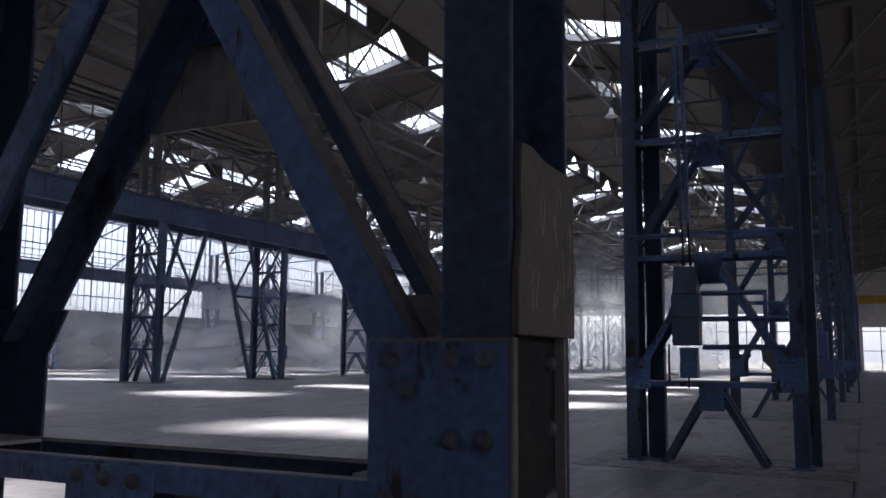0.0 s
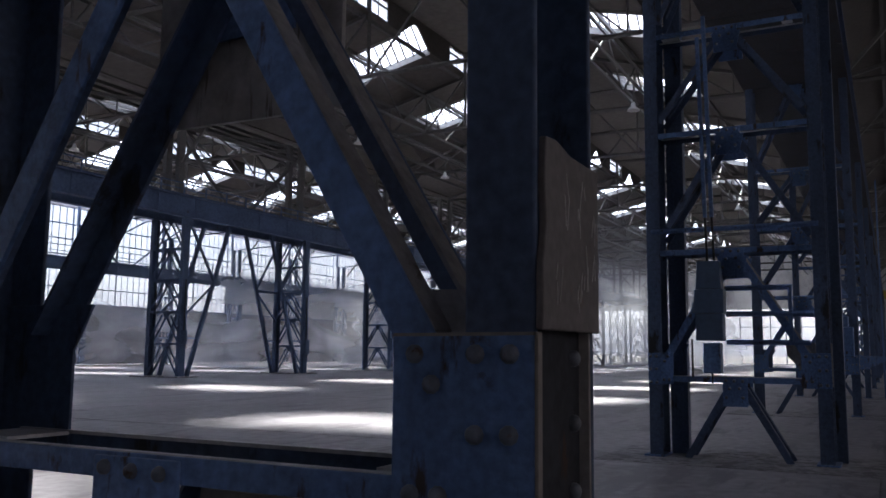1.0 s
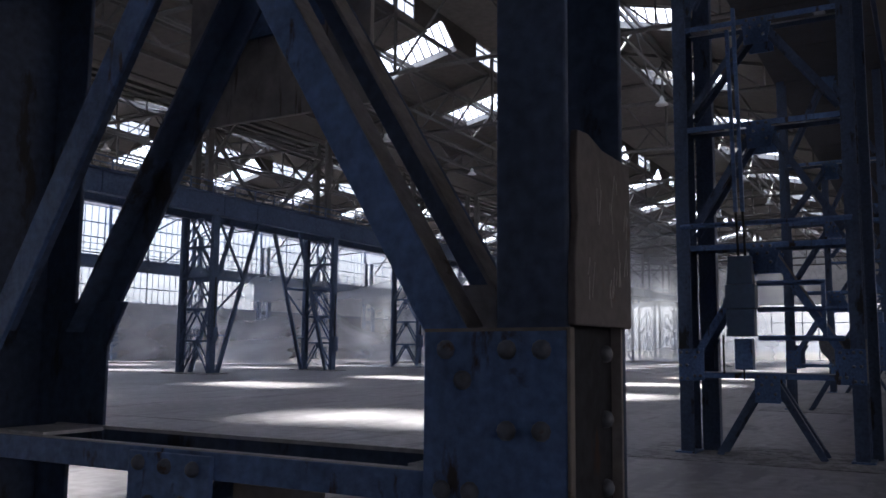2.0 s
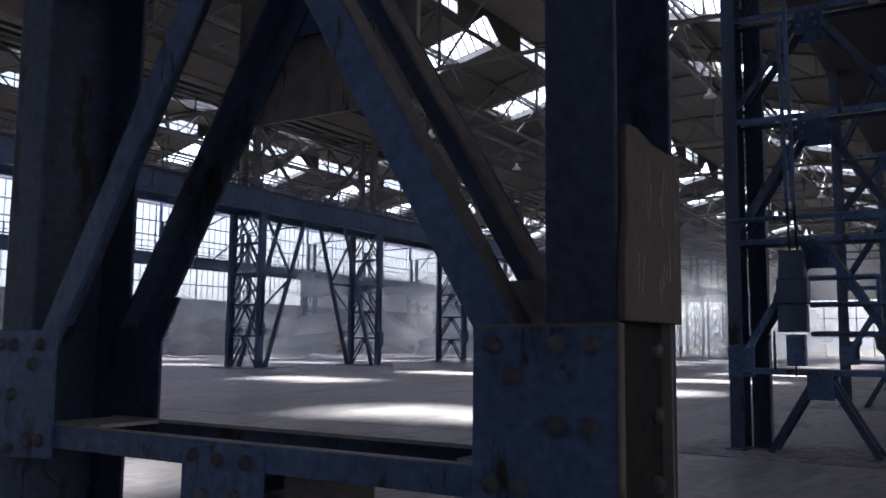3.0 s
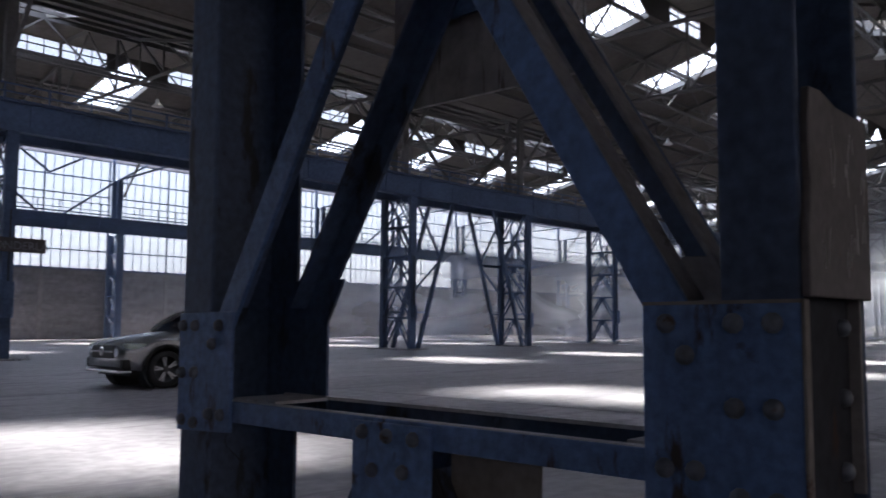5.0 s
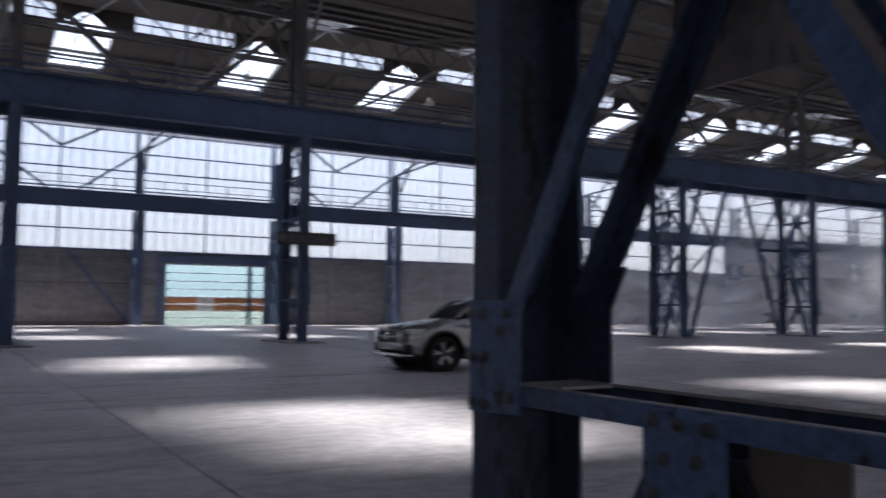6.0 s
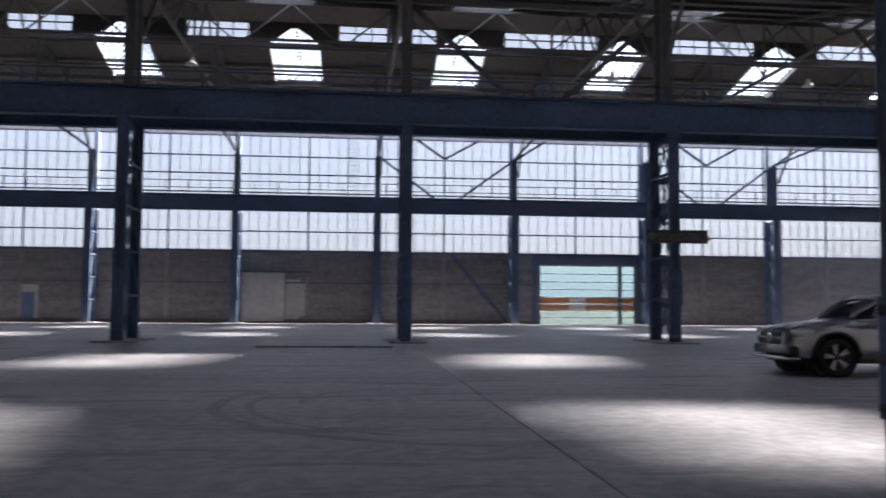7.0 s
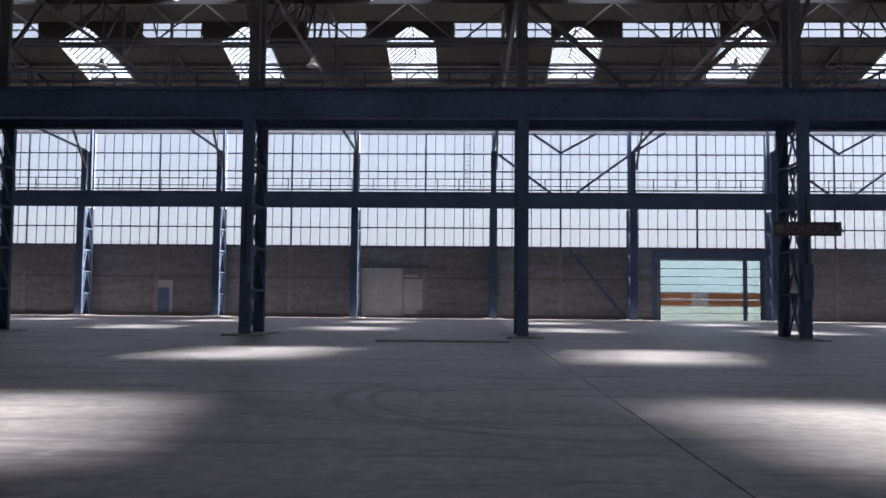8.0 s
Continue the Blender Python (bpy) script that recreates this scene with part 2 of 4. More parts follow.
def bar(bm, a, b, w, h, side=(0, 1, 0)):
    """A straight bar from a to b: w across the side way, h across the third way."""
    a, b = Vector(a), Vector(b)
    d = (b - a).normalized()
    u = Vector(side) - d * d.dot(Vector(side))
    u = u.normalized() if u.length > 1e-4 else d.orthogonal().normalized()
    t = d.cross(u)
    v = []
    for p in (a, b):
        for su, st in ((-1, -1), (1, -1), (1, 1), (-1, 1)):
            v.append(bm.verts.new(p + u * (su * w / 2) + t * (st * h / 2)))
    for f in ((3, 2, 1, 0), (4, 5, 6, 7), (0, 1, 5, 4), (1, 2, 6, 5), (2, 3, 7, 6), (3, 0, 4, 7)):
        bm.faces.new([v[i] for i in f])
    return bm


def tidy(bm):
    bmesh.ops.recalc_face_normals(bm, faces=bm.faces)


def part(name, bm, material, parent=None, label="", bevel=0.0, smooth=False):
    tidy(bm)
    me = bpy.data.meshes.new(name)
    bm.to_mesh(me)
    bm.free()
    me.materials.append(material)
    if smooth:
        for p in me.polygons:
            p.use_smooth = True
    ob = new(name, me)
    if parent:
        ob.parent = parent
    if bevel:
        bv = ob.modifiers.new("bevel", "BEVEL")
        bv.width, bv.segments, bv.limit_method = bevel, 2, "ANGLE"
    if label:
        ob["label"] = label
    return ob


def piece(name, me, parent, at=(0, 0, 0)):
    ob = new(name, me)
    ob.parent = parent
    ob.location = at
    return ob


def thing(name, label, category, group="", at=(0, 0, 0), kind=""):
    ob = new(name)
    ob.location = at
    return tagged(ob, label, category, group, kind)


def mesh_of(bm, name, material):
    tidy(bm)
    me = bpy.data.meshes.new(name)
    bm.to_mesh(me)
    bm.free()
    me.materials.append(material)
    return me


# ---- plan ----
BAY = 10.4
X_S, Y_S = 1.825, 2.13            # a column of the south row
X_N, Y_N = 1.67, 33.56            # a column of the middle row
X_W, Y_W = 1.47, 65.1             # a column of the window wall's row
WALL_Y = 66.3
FIRST, LAST = -4, 14
X_WEST, X_EAST = X_N + FIRST * BAY, X_N + LAST * BAY
GIRDER = (8.24, 9.35)
EAVES, RIDGE_LOW, RIDGE_TOP = 14.6, 17.45, 18.75
HALF, LANTERN, SKY_END, SKY_W = (Y_N - Y_S) / 2, 3.8, 8.6, 1.55
SLOPE = (RIDGE_LOW - EAVES) / (HALF - LANTERN)
NAVES = (Y_S + HALF, Y_N + HALF)
AISLE = Y_S - HALF


def first_light(yc):
    """The first bay of a nave that has skylights."""
    return -1 if yc == NAVES[0] else FIRST


def roof_z(d):
    """Height of the roof's underside at the distance d from a nave's middle line."""
    return RIDGE_LOW - (abs(d) - LANTERN) * SLOPE


# ---- ground and floor ----
ground = part("ground", box(bmesh.new(), -2500, 2500, -2500, 2500, -0.4, -0.25), EARTH)
tagged(ground, "bare earth ground around the hall", "ground", kind="structure")
floor = part("floor", box(bmesh.new(), X_WEST - 1, X_EAST + 1, -31.6, WALL_Y + 0.4, -0.25, -0.03), CONCRETE)
tagged(floor, "worn grey concrete hall floor with long joints", "floor", kind="structure")


# ---- lattice columns ----
def channel_leg(z0, z1, y_out, sign, flange, depth, wall=0.02):
    """A channel: its web at y_out, two flanges turned the way of sign."""
    bm = bmesh.new()
    ya, yb = y_out, y_out + sign * wall
    box(bm, -depth / 2 + wall, depth / 2 - wall, min(ya, yb), max(ya, yb), z0, z1)
    for sx in (-1, 1):
        xa, xb = sx * depth / 2, sx * (depth / 2 - wall)
        yc = y_out + sign * flange
        box(bm, min(xa, xb), max(xa, xb), min(ya, yc), max(ya, yc), z0, z1)
    return bm


def dome(r, h):
    """A rivet head on the plane x = 0 that bulges towards -x."""
    bm = bmesh.new()
    rings = []
    for k, (rr, hh) in enumerate(((1.0, 0.0), (0.97, 0.35), (0.75, 0.75), (0.4, 0.95))):
        rings.append([bm.verts.new((-h * hh, r * rr * math.cos(a), r * rr * math.sin(a))) for a in (2 * math.pi * i / 10 for i in range(10))])
    tip = bm.verts.new((-h, 0, 0))
    for a, b in zip(rings, rings[1:]):
        for i in range(10):
            bm.faces.new((a[i], a[(i + 1) % 10], b[(i + 1) % 10], b[i]))
    for i in range(10):
        bm.faces.new((rings[-1][i], rings[-1][(i + 1) % 10], tip))
    return bm


def plate(points, x0, x1):
    """A flat plate with the outline points (y, z), from x0 to x1."""
    bm = bmesh.new()
    a = [bm.verts.new((x0, y, z)) for y, z in points]
    b = [bm.verts.new((x1, y, z)) for y, z in points]
    bm.faces.new(a)
    bm.faces.new(b[::-1])
    n = len(a)
    for i in range(n):
        bm.faces.new((a[i], b[i], b[(i + 1) % n], a[(i + 1) % n]))
    return bm


RIVET = mesh_of(dome(0.023, 0.022), "rivet", RIVET_STEEL)
for poly in RIVET.polygons:
    poly.use_smooth = True
RUNGS = (1.08, 2.84, 4.54, 6.02)
TOP = GIRDER[0]


def rivets(owner, spots, x=0.0):
    for y, z in spots:
        piece("rivet", RIVET, owner, (x, y, z))


def slanting_angle(col, sx, sy, foot, head, f, w, dusty):
    """A slanting angle section: one leaf flush with the column's face, the other turned inwards along its upper edge."""
    (ya, za), (yb, zb) = foot, head
    d = Vector((0, yb - ya, zb - za)).normalized()
    up = Vector((0, -d.z, d.y))
    if up.z < 0:
        up = -up
    a, b = Vector((sx * (f - 0.011), ya, za)), Vector((sx * (f - 0.011), yb, zb))
    # Front bars of the near field stay bright; the rest are coloured as shaded.
    slant = part("slanting_bar", bar(bmesh.new(), a, b, 0.018, w, (1, 0, 0)), STEEL if sx < 0 and w > 0.09 else STEEL_SHADED, col, bevel=0.004)
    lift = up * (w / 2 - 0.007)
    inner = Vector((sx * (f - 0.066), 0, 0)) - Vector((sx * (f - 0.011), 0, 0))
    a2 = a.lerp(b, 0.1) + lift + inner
    # South flange dusty and lightened as lit; north one darkened as shaded.
    leaf = part("flange", bar(bmesh.new(), a2, b + lift + inner, 0.09, 0.014, (1, 0, 0)), FLANGE_LIT if dusty and sy < 0 else STEEL_SHADED, slant, "grey dusty upper flange, lightened as the lit side" if dusty and sy < 0 else "", 0.003)
    return slant


def south_column():
    """The riveted column of the south row: two channel legs, struts with gusset plates and pairs of slanting bars."""
    col = thing("lattice_column", "dark blue riveted steel lattice column with two channel legs", "column", "columns of the south row", (X_S, Y_S, 0))
    h, f = 1.184, 0.21
    part("leg", channel_leg(0.0, TOP, -h + 0.177, -1, 0.177, 0.42), STEEL_SHADED, col, bevel=0.007)
    part("leg", channel_leg(0.0, TOP, h - 0.01, -1, 0.19, 0.42), STEEL_SHADED, col, bevel=0.007)
    for s in (-1, 1):
        part("base_plate", box(bmesh.new(), -0.25, 0.25, s * (h - 0.08) - 0.14, s * (h - 0.08) + 0.14, 0.008, 0.03), STEEL, col)
        part("upper_post", box(bmesh.new(), -0.17, 0.17, s * 0.42 - 0.1, s * 0.42 + 0.1, TOP, 13.6), STEEL_ROOF, col)
    part("floor_pad", box(bmesh.new(), -1.0, 1.0, -1.75, 1.75, 0.0, 0.008), PLINTH, col, "pale worn concrete pad")
    # gusset plates at the first rung, with their rivets
    right = part("gusset_plate", plate(((-h - 0.002, 0.985), (-0.824, 0.985), (-0.824, 1.441), (-h - 0.002, 1.445)), -f - 0.014, -f), STEEL, col, "chipped blue gusset plate with round rivets", 0.004)
    rivets(right, ((-0.885, 1.398), (-1.043, 1.399), (-1.128, 1.4), (-0.93, 1.328), (-1.042, 1.218), (-1.126, 1.221), (-0.877, 1.075), (-0.95, 1.077), (-1.05, 1.03), (-1.13, 1.03)), -f - 0.014)
    left = part("gusset_plate", plate(((0.826, 1.0), (1.176, 0.985), (1.176, 1.428), (0.826, 1.434)), -f - 0.014, -f), STEEL, col, "chipped blue gusset plate with round rivets", 0.004)
    rivets(left, ((1.143, 1.381), (1.06, 1.381), (0.905, 1.383), (0.946, 1.315), (1.146, 1.202), (1.06, 1.206), (1.139, 1.026), (1.056, 1.02), (0.959, 1.059), (0.882, 1.06)), -f - 0.014)
    for s in (-1, 1):
        outline = ((0.772, 1.0), (h - 0.002, 1.0), (h - 0.002, 1.563), (0.68, 1.563), (0.772, 1.4)) if s > 0 else ((-0.8, 1.0), (-h + 0.002, 1.0), (-h + 0.002, 1.575), (-0.6, 1.585), (-0.62, 1.4), (-0.8, 1.2))
        # North gusset coloured as shaded, south gusset as lit.
        part("back_gusset", plate(outline, f - 0.034, f - 0.021), STEEL_SHADED if s > 0 else FLANGE_LIT, col, bevel=0.003)
    # cover plate in the outer recess
    # Its dark colour stands for the shade inside the recess.
    web = part("web_cover", box(bmesh.new(), -0.188, 0.188, -h + 0.03, -h + 0.045, 0.0, 1.47), OXIDE_SHADED, col, "oxidised cover plate with round rivets, darkened for the recess's shade")
    for z in (1.39, 1.226, 1.057):
        r = piece("rivet", RIVET, web, (0.12, -h + 0.03, z))
        r.rotation_euler = (0, 0, radians(90))
    # struts and slanting bars, front and back
    for k, z in enumerate(RUNGS):
        for s in (-1, 1):
            xo = s * (f - 0.004)
            xi = s * (f - 0.016)
            bm = box(bmesh.new(), min(xo, xi), max(xo, xi), -h + 0.17, h - 0.17, z - 0.045, z + 0.03)
            # The back strut's colour is darkened to stand for the shade inside.
            strut = part("strut", bm, STEEL if s < 0 else STEEL_SHADED, col, bevel=0.003)
            xw = s * (f - 0.05)
            part("strut_flange", box(bmesh.new(), min(xi, xw), max(xi, xw), -h + 0.17, h - 0.17, z + 0.02, z + 0.032), DUST_LIT, strut, "dusty upper flange with light from above in its colour")
        for y0, y1 in ((-0.86, -0.72), (0.7, 0.95)):
            part("tie_plate", box(bmesh.new(), -f + 0.09, f - 0.09, y0, y1, z + 0.021, z + 0.033), DUST_LIT, col, "dusty flat tie plate with light from above in its colour")
        mid = part("mid_plate", box(bmesh.new(), -f - 0.012, -f + 0.002, -0.15, 0.175, z - 0.36, z + 0.02), STEEL, col, "blue plate with rivets at the strut's middle", 0.004)
        rivets(mid, ((0.127, z - 0.012), (0.021, z - 0.017), (-0.086, z - 0.018), (0.082, z - 0.122), (-0.045, z - 0.115), (0.127, z - 0.24), (-0.086, z - 0.24)), -f - 0.012)
        part("back_plate", box(bmesh.new(), f - 0.002, f + 0.012, -0.16, 0.17, z - 0.36, z + 0.02), STEEL, col)
    levels = [0.0, *RUNGS, TOP]
    for k in range(len(levels) - 1):
        z1 = levels[k + 1] - 0.06
        for sx in (-1, 1):
            for sy in (-1, 1):
                if k == 0:
                    foot = (sy * 0.66, 0.0)
                    head = (sy * 0.1, z1 - 0.06)
                else:
                    foot = (sy * 0.969, levels[k] + 0.2)
                    head = (0.03 if sx > 0 and sy > 0 else sy * 0.062, z1)
                slanting_angle(col, sx, sy, foot, head, f, 0.1 if k == 1 else 0.088, k == 1)
        if k:
            for sx in (-1, 1):
                x0, x1 = (-f - 0.012, -f - 0.0005) if sx < 0 else (f + 0.0005, f + 0.012)
                part("apex_gusset", plate(((-0.2, z1 - 0.02), (-0.13, z1 - 0.3), (0.13, z1 - 0.3), (0.2, z1 - 0.02)), x0, x1), STEEL, col)
    return col


def middle_column(name, label, group, at, half, depth, top, lattice, material, posts):
    """Two legs with rungs and inverted V bars."""
    col = thing(name, label, "column", group, at)
    for s in (-1, 1):
        part("leg", channel_leg(0.06, top, s * half, -s, 0.22, depth), material, col)
        if posts:
            part("upper_post", box(bmesh.new(), -0.2, 0.2, s * 0.45 - 0.12, s * 0.45 + 0.12, GIRDER[1], posts), STEEL_FAR if posts < 13 else STEEL_ROOF, col)
    part("plinth", box(bmesh.new(), -0.75, 0.75, -half - 0.45, half + 0.45, 0, 0.06), PLINTH, col, "low concrete plinth", 0.01)
    step = (top - 0.06) / lattice
    for k in range(lattice):
        z0, z1 = 0.06 + k * step, 0.06 + (k + 1) * step
        for sx in (-1, 1):
            x = sx * (depth / 2 - 0.04)
            if k < lattice - 1:
                part("rung", bar(bmesh.new(), (x, -half, z1), (x, half, z1), 0.06, 0.1, (1, 0, 0)), material, col)
            for sy in (-1, 1):
                part("slanting_bar", bar(bmesh.new(), (x, sy * (half - 0.15), z0 + 0.05), (x, sy * 0.12, z1 - 0.15), 0.05, 0.09, (1, 0, 0)), material, col)
            if k == 0:
                continue
        part("apex_gusset", plate(((-0.25, z1 - 0.05), (-0.12, z1 - 0.32), (0.12, z1 - 0.32), (0.25, z1 - 0.05)), -0.01, 0.01), material, col)
    return col


near = south_column()
for i in (-1, *range(1, LAST)):
    copy_thing(near, pose(X_S + i * BAY, Y_S, 0))
bm = bmesh.new()
outline = ((-0.214, 1.455), (0.198, 1.455), (0.198, 1.885), (-0.02, 1.886), (-0.12, 1.905), (-0.19, 1.9), (-0.2, 1.8), (-0.192, 1.7), (-0.212, 1.6))
sides = [[bm.verts.new((x, y, z)) for x, z in outline] for y in (-1.204, -1.185)]
bm.faces.new(sides[0])
bm.faces.new(sides[1][::-1])
for i in range(len(outline)):
    j = (i + 1) % len(outline)
    bm.faces.new((sides[0][i], sides[0][j], sides[1][j], sides[1][i]))
part("guard_plate", bm, GUARD, near, "grey-brown bare steel plate with pale scratches", 0.004)
part("apex_panel", box(bmesh.new(), 0.26, 0.28, -0.32, 0.5, 2.2, 3.1), APEX_PLATE, near, "grey-brown steel panel in the column's upper field")
part("lower_panel", box(bmesh.new(), -0.14, -0.128, -0.47, -0.16, 0.62, 1.02), RUSTY, near, "grey-brown steel panel below the strut")
part("weld_bead", bar(bmesh.new(), (-0.222, -1.186, 1.446), (-0.222, -0.826, 1.443), 0.008, 0.008), RUSTY, near, "rusty weld bead")
part("edge_strip", box(bmesh.new(), -0.226, -0.198, -1.196, -1.1865, 0.9, 1.45), RUSTY, near, "rusty worn corner edge", 0.003)
wire = [(-0.2 + 0.01 * math.sin(k), 0.86 + 0.035 * math.sin(0.5 * k) - 0.004 * k, 1.03 - 0.016 * k) for k in range(9)]
bm = bmesh.new()
for p0, p1 in zip(wire, wire[1:]):
    bar(bm, p0, p1, 0.002, 0.002)
part("loose_wire", bm, BLACK, near, "thin loose wire hanging from the strut")
rnd = random.Random(5)
for n in range(22):
    x, z = rnd.uniform(-0.14, 0.17), rnd.choice((1.58, 1.76)) + rnd.uniform(-0.05, 0.05)
    a, l = rnd.uniform(-0.35, 0.35), rnd.uniform(0.015, 0.06)
    part("scratch", bar(bmesh.new(), (x - l * math.sin(a), -1.2044, z - l), (x + l * math.sin(a), -1.2044, z + l), 0.0016, 0.003), CHALK, near)
for y0, y1 in ((0.74, 0.98), (-1.31, -1.16)):
    rear = thing("rear_post", "dark blue steel post close behind the lattice column", "post", "rear posts", (X_S + BAY + 0.34, Y_S, 0))
    m = 0.02
    part("web", box(bmesh.new(), -0.06, -0.06 + m, y0, y1, 0.008, TOP), STEEL_SHADED, rear)
    for y in (y0, y1 - m):
        part("flange", box(bmesh.new(), -0.06 + m, 0.1, y, y + m, 0.008, TOP), STEEL_SHADED, rear)
far = middle_column("lattice_column", "blue-grey steel lattice column on a low concrete plinth", "columns of the middle row", (X_N, Y_N, 0), 1.19, 0.42, TOP, 5, STEEL_FAR, 14.3)
for i in range(-4, LAST):
    if i:
        copy_thing(far, pose(X_N + i * BAY, Y_N, 0))
wall_col = middle_column("wall_column", "blue-grey steel column standing against the window wall", "columns of the window wall", (X_W, Y_W, 0), 0.85, 0.55, TOP, 5, STEEL_FAR, 12.6)
part("knee_brace", bar(bmesh.new(), (0, -0.5, 12.6), (0, -9.5, 12.9), 0.12, 0.14), STEEL_FAR, wall_col)
part("side_post", box(bmesh.new(), -0.09, 0.09, 0.55, 0.75, 12.6, 14.6), STEEL_FAR, wall_col)
for i in range(-4, LAST):
    if i:
        copy_thing(wall_col, pose(X_W + i * BAY, Y_W, 0))


# ---- portal braces of the fourth and fifth column ----
def portal(x0, s):
    b = thing("portal_brace", "slender blue steel brace leaning from a column's foot to the girder", "brace", "portal braces", (x0, Y_N - 1.0, 0))
    m = STEEL_FAR
    for yy in (0.0, 1.9):
        part("strut", bar(bmesh.new(), (s * 0.55, yy, 0.05), (s * 3.4, yy, TOP - 0.02), 0.16, 0.2, (0, 1, 0)), m, b)
        part("stay", bar(bmesh.new(), (s * 0.25, yy, TOP - 0.05), (s * 2.35, yy, 5.0), 0.1, 0.12, (0, 1, 0)), m, b)
        part("stay", bar(bmesh.new(), (s * 0.25, yy, 3.2), (s * 2.3, yy, 4.9), 0.08, 0.1, (0, 1, 0)), m, b)
        part("stay", bar(bmesh.new(), (s * 0.25, yy, 5.0), (s * 2.3, yy, 5.0), 0.1, 0.14, (0, 1, 0)), m, b)
        part("stay", bar(bmesh.new(), (s * 0.25, yy, 2.0), (s * 1.2, yy, 2.0), 0.08, 0.08, (0, 1, 0)), m, b)
    return b


portal(X_N + 3 * BAY, 1)
portal(X_N + 4 * BAY, -1)


# ---- low raised slab beside a column of the middle row ----
step = part("raised_slab", box(bmesh.new(), -3.4, 1.0, 28.6, 33.2, 0.001, 0.07), CONCRETE, bevel=0.015)
tagged(step, "low raised concrete slab on the hall floor", "slab", kind="structure")


# ---- crane girders ----
def girder(y):
    g = thing("crane_girder", "dark blue riveted plate girder carrying a crane rail", "girder", "crane girders")
    z0, z1 = GIRDER
    part("web", box(bmesh.new(), X_WEST, X_EAST, y - 0.01, y + 0.01, z0 + 0.03, z1 - 0.03), STEEL_FAR, g)
    part("bottom_flange", box(bmesh.new(), X_WEST, X_EAST, y - 0.22, y + 0.22, z0, z0 + 0.03), STEEL_FAR, g)
    part("top_flange", box(bmesh.new(), X_WEST, X_EAST, y - 0.22, y + 0.22, z1 - 0.03, z1), STEEL_FAR, g)
    part("crane_rail", box(bmesh.new(), X_WEST, X_EAST, y - 0.04, y + 0.04, z1, z1 + 0.1), STEEL_FAR, g)
    me = mesh_of(box(bmesh.new(), -0.008, 0.008, y - 0.05, y - 0.0105, z0 + 0.032, z1 - 0.032), "stiffener", STEEL_FAR)
    for k in range(int((X_EAST - X_WEST) / 2.6)):
        piece("stiffener", me, g, (X_WEST + 0.6 + 2.6 * k, 0, 0))
    return g


for yy in (Y_S - 1.0, Y_S + 1.0, Y_N - 1.05, Y_N + 1.05, Y_W - 0.9):
    girder(yy)


# The deck's dark colour carries the shade between the girders.
deck = thing("crane_walkway", "steel plate walkway under the crane girders, darkened as in shade", "walkway")
me = mesh_of(box(bmesh.new(), 0.01, BAY / 4 - 0.01, Y_S - 1.22, Y_S + 1.22, GIRDER[0] - 0.05, GIRDER[0] - 0.004), "deck_plate", OXIDE_SHADED)
for k in range(4 * (LAST - FIRST)):
    piece("deck_plate", me, deck, (X_WEST + k * BAY / 4, 0, 0))


def rail(y, z, name_label, tall=0.6):
    r = thing("guard_rail", name_label, "railing", "girder railings", (0, y, z))
    part("top_rail", bar(bmesh.new(), (X_WEST, 0, tall), (X_EAST, 0, tall), 0.06, 0.06), STEEL_FAR, r)
    part("lower_rail", bar(bmesh.new(), (X_WEST, 0, tall * 0.5), (X_EAST, 0, tall * 0.5), 0.05, 0.05), STEEL_FAR, r)
    me = mesh_of(bar(bmesh.new(), (0, 0, 0), (0, 0, tall), 0.06, 0.06), "rail_post", STEEL_FAR)
    for k in range(int((X_EAST - X_WEST) / 1.6)):
        piece("rail_post", me, r, (X_WEST + 0.4 + 1.6 * k, 0, 0))
    return r


rail(Y_N - 1.22, GIRDER[1], "thin dark steel railing on top of the crane girder")
rail(Y_W - 1.08, GIRDER[1], "thin dark steel railing on top of the wall girder", 1.05)


# ---- roof ----
def roof_sheet(bm, yc, s, x0, x1, d0, d1):
    pts = [(x, yc + s * d, roof_z(d)) for x, d in ((x0, d0), (x1, d0), (x1, d1), (x0, d1))]
    lo = [bm.verts.new(p) for p in pts]
    hi = [bm.verts.new((p[0], p[1], p[2] + 0.15)) for p in pts]
    bm.faces.new(lo)
    bm.faces.new(hi[::-1])
    for a in range(4):
        b = (a + 1) % 4
        bm.faces.new((lo[a], lo[b], hi[b], hi[a]))


def roof():
    bm = bmesh.new()
    for yc in NAVES:
        for s in (-1, 1):
            roof_sheet(bm, yc, s, X_WEST, X_EAST, SKY_END, HALF + 0.2)
            x = X_WEST
            for i in range(first_light(yc), LAST):
                xm = X_N + (i + 0.45) * BAY
                roof_sheet(bm, yc, s, x, xm - SKY_W, LANTERN, SKY_END)
                x = xm + SKY_W
            roof_sheet(bm, yc, s, x, X_EAST, LANTERN, SKY_END)
        box(bm, X_WEST, X_EAST, yc - LANTERN - 0.3, yc + LANTERN + 0.3, RIDGE_TOP, RIDGE_TOP + 0.15)
    ob = part("ceiling", bm, ROOF)
    return tagged(ob, "brown-grey boarded roof with skylight openings", "ceiling", kind="structure")


roof()


def aisle_roof():
    bm = bmesh.new()
    for s in (-1, 1):
        roof_sheet(bm, AISLE, s, X_WEST, X_EAST, LANTERN, HALF)
    box(bm, X_WEST, X_EAST, AISLE - LANTERN, AISLE + LANTERN, RIDGE_LOW, RIDGE_LOW + 0.15)
    # Aisle boards take the darkened copy to stand for missing light.
    return tagged(part("ceiling_aisle", bm, ROOF_SHADED), "boarded roof of the side aisle, darkened for its shade", "ceiling", kind="structure")


aisle_roof()


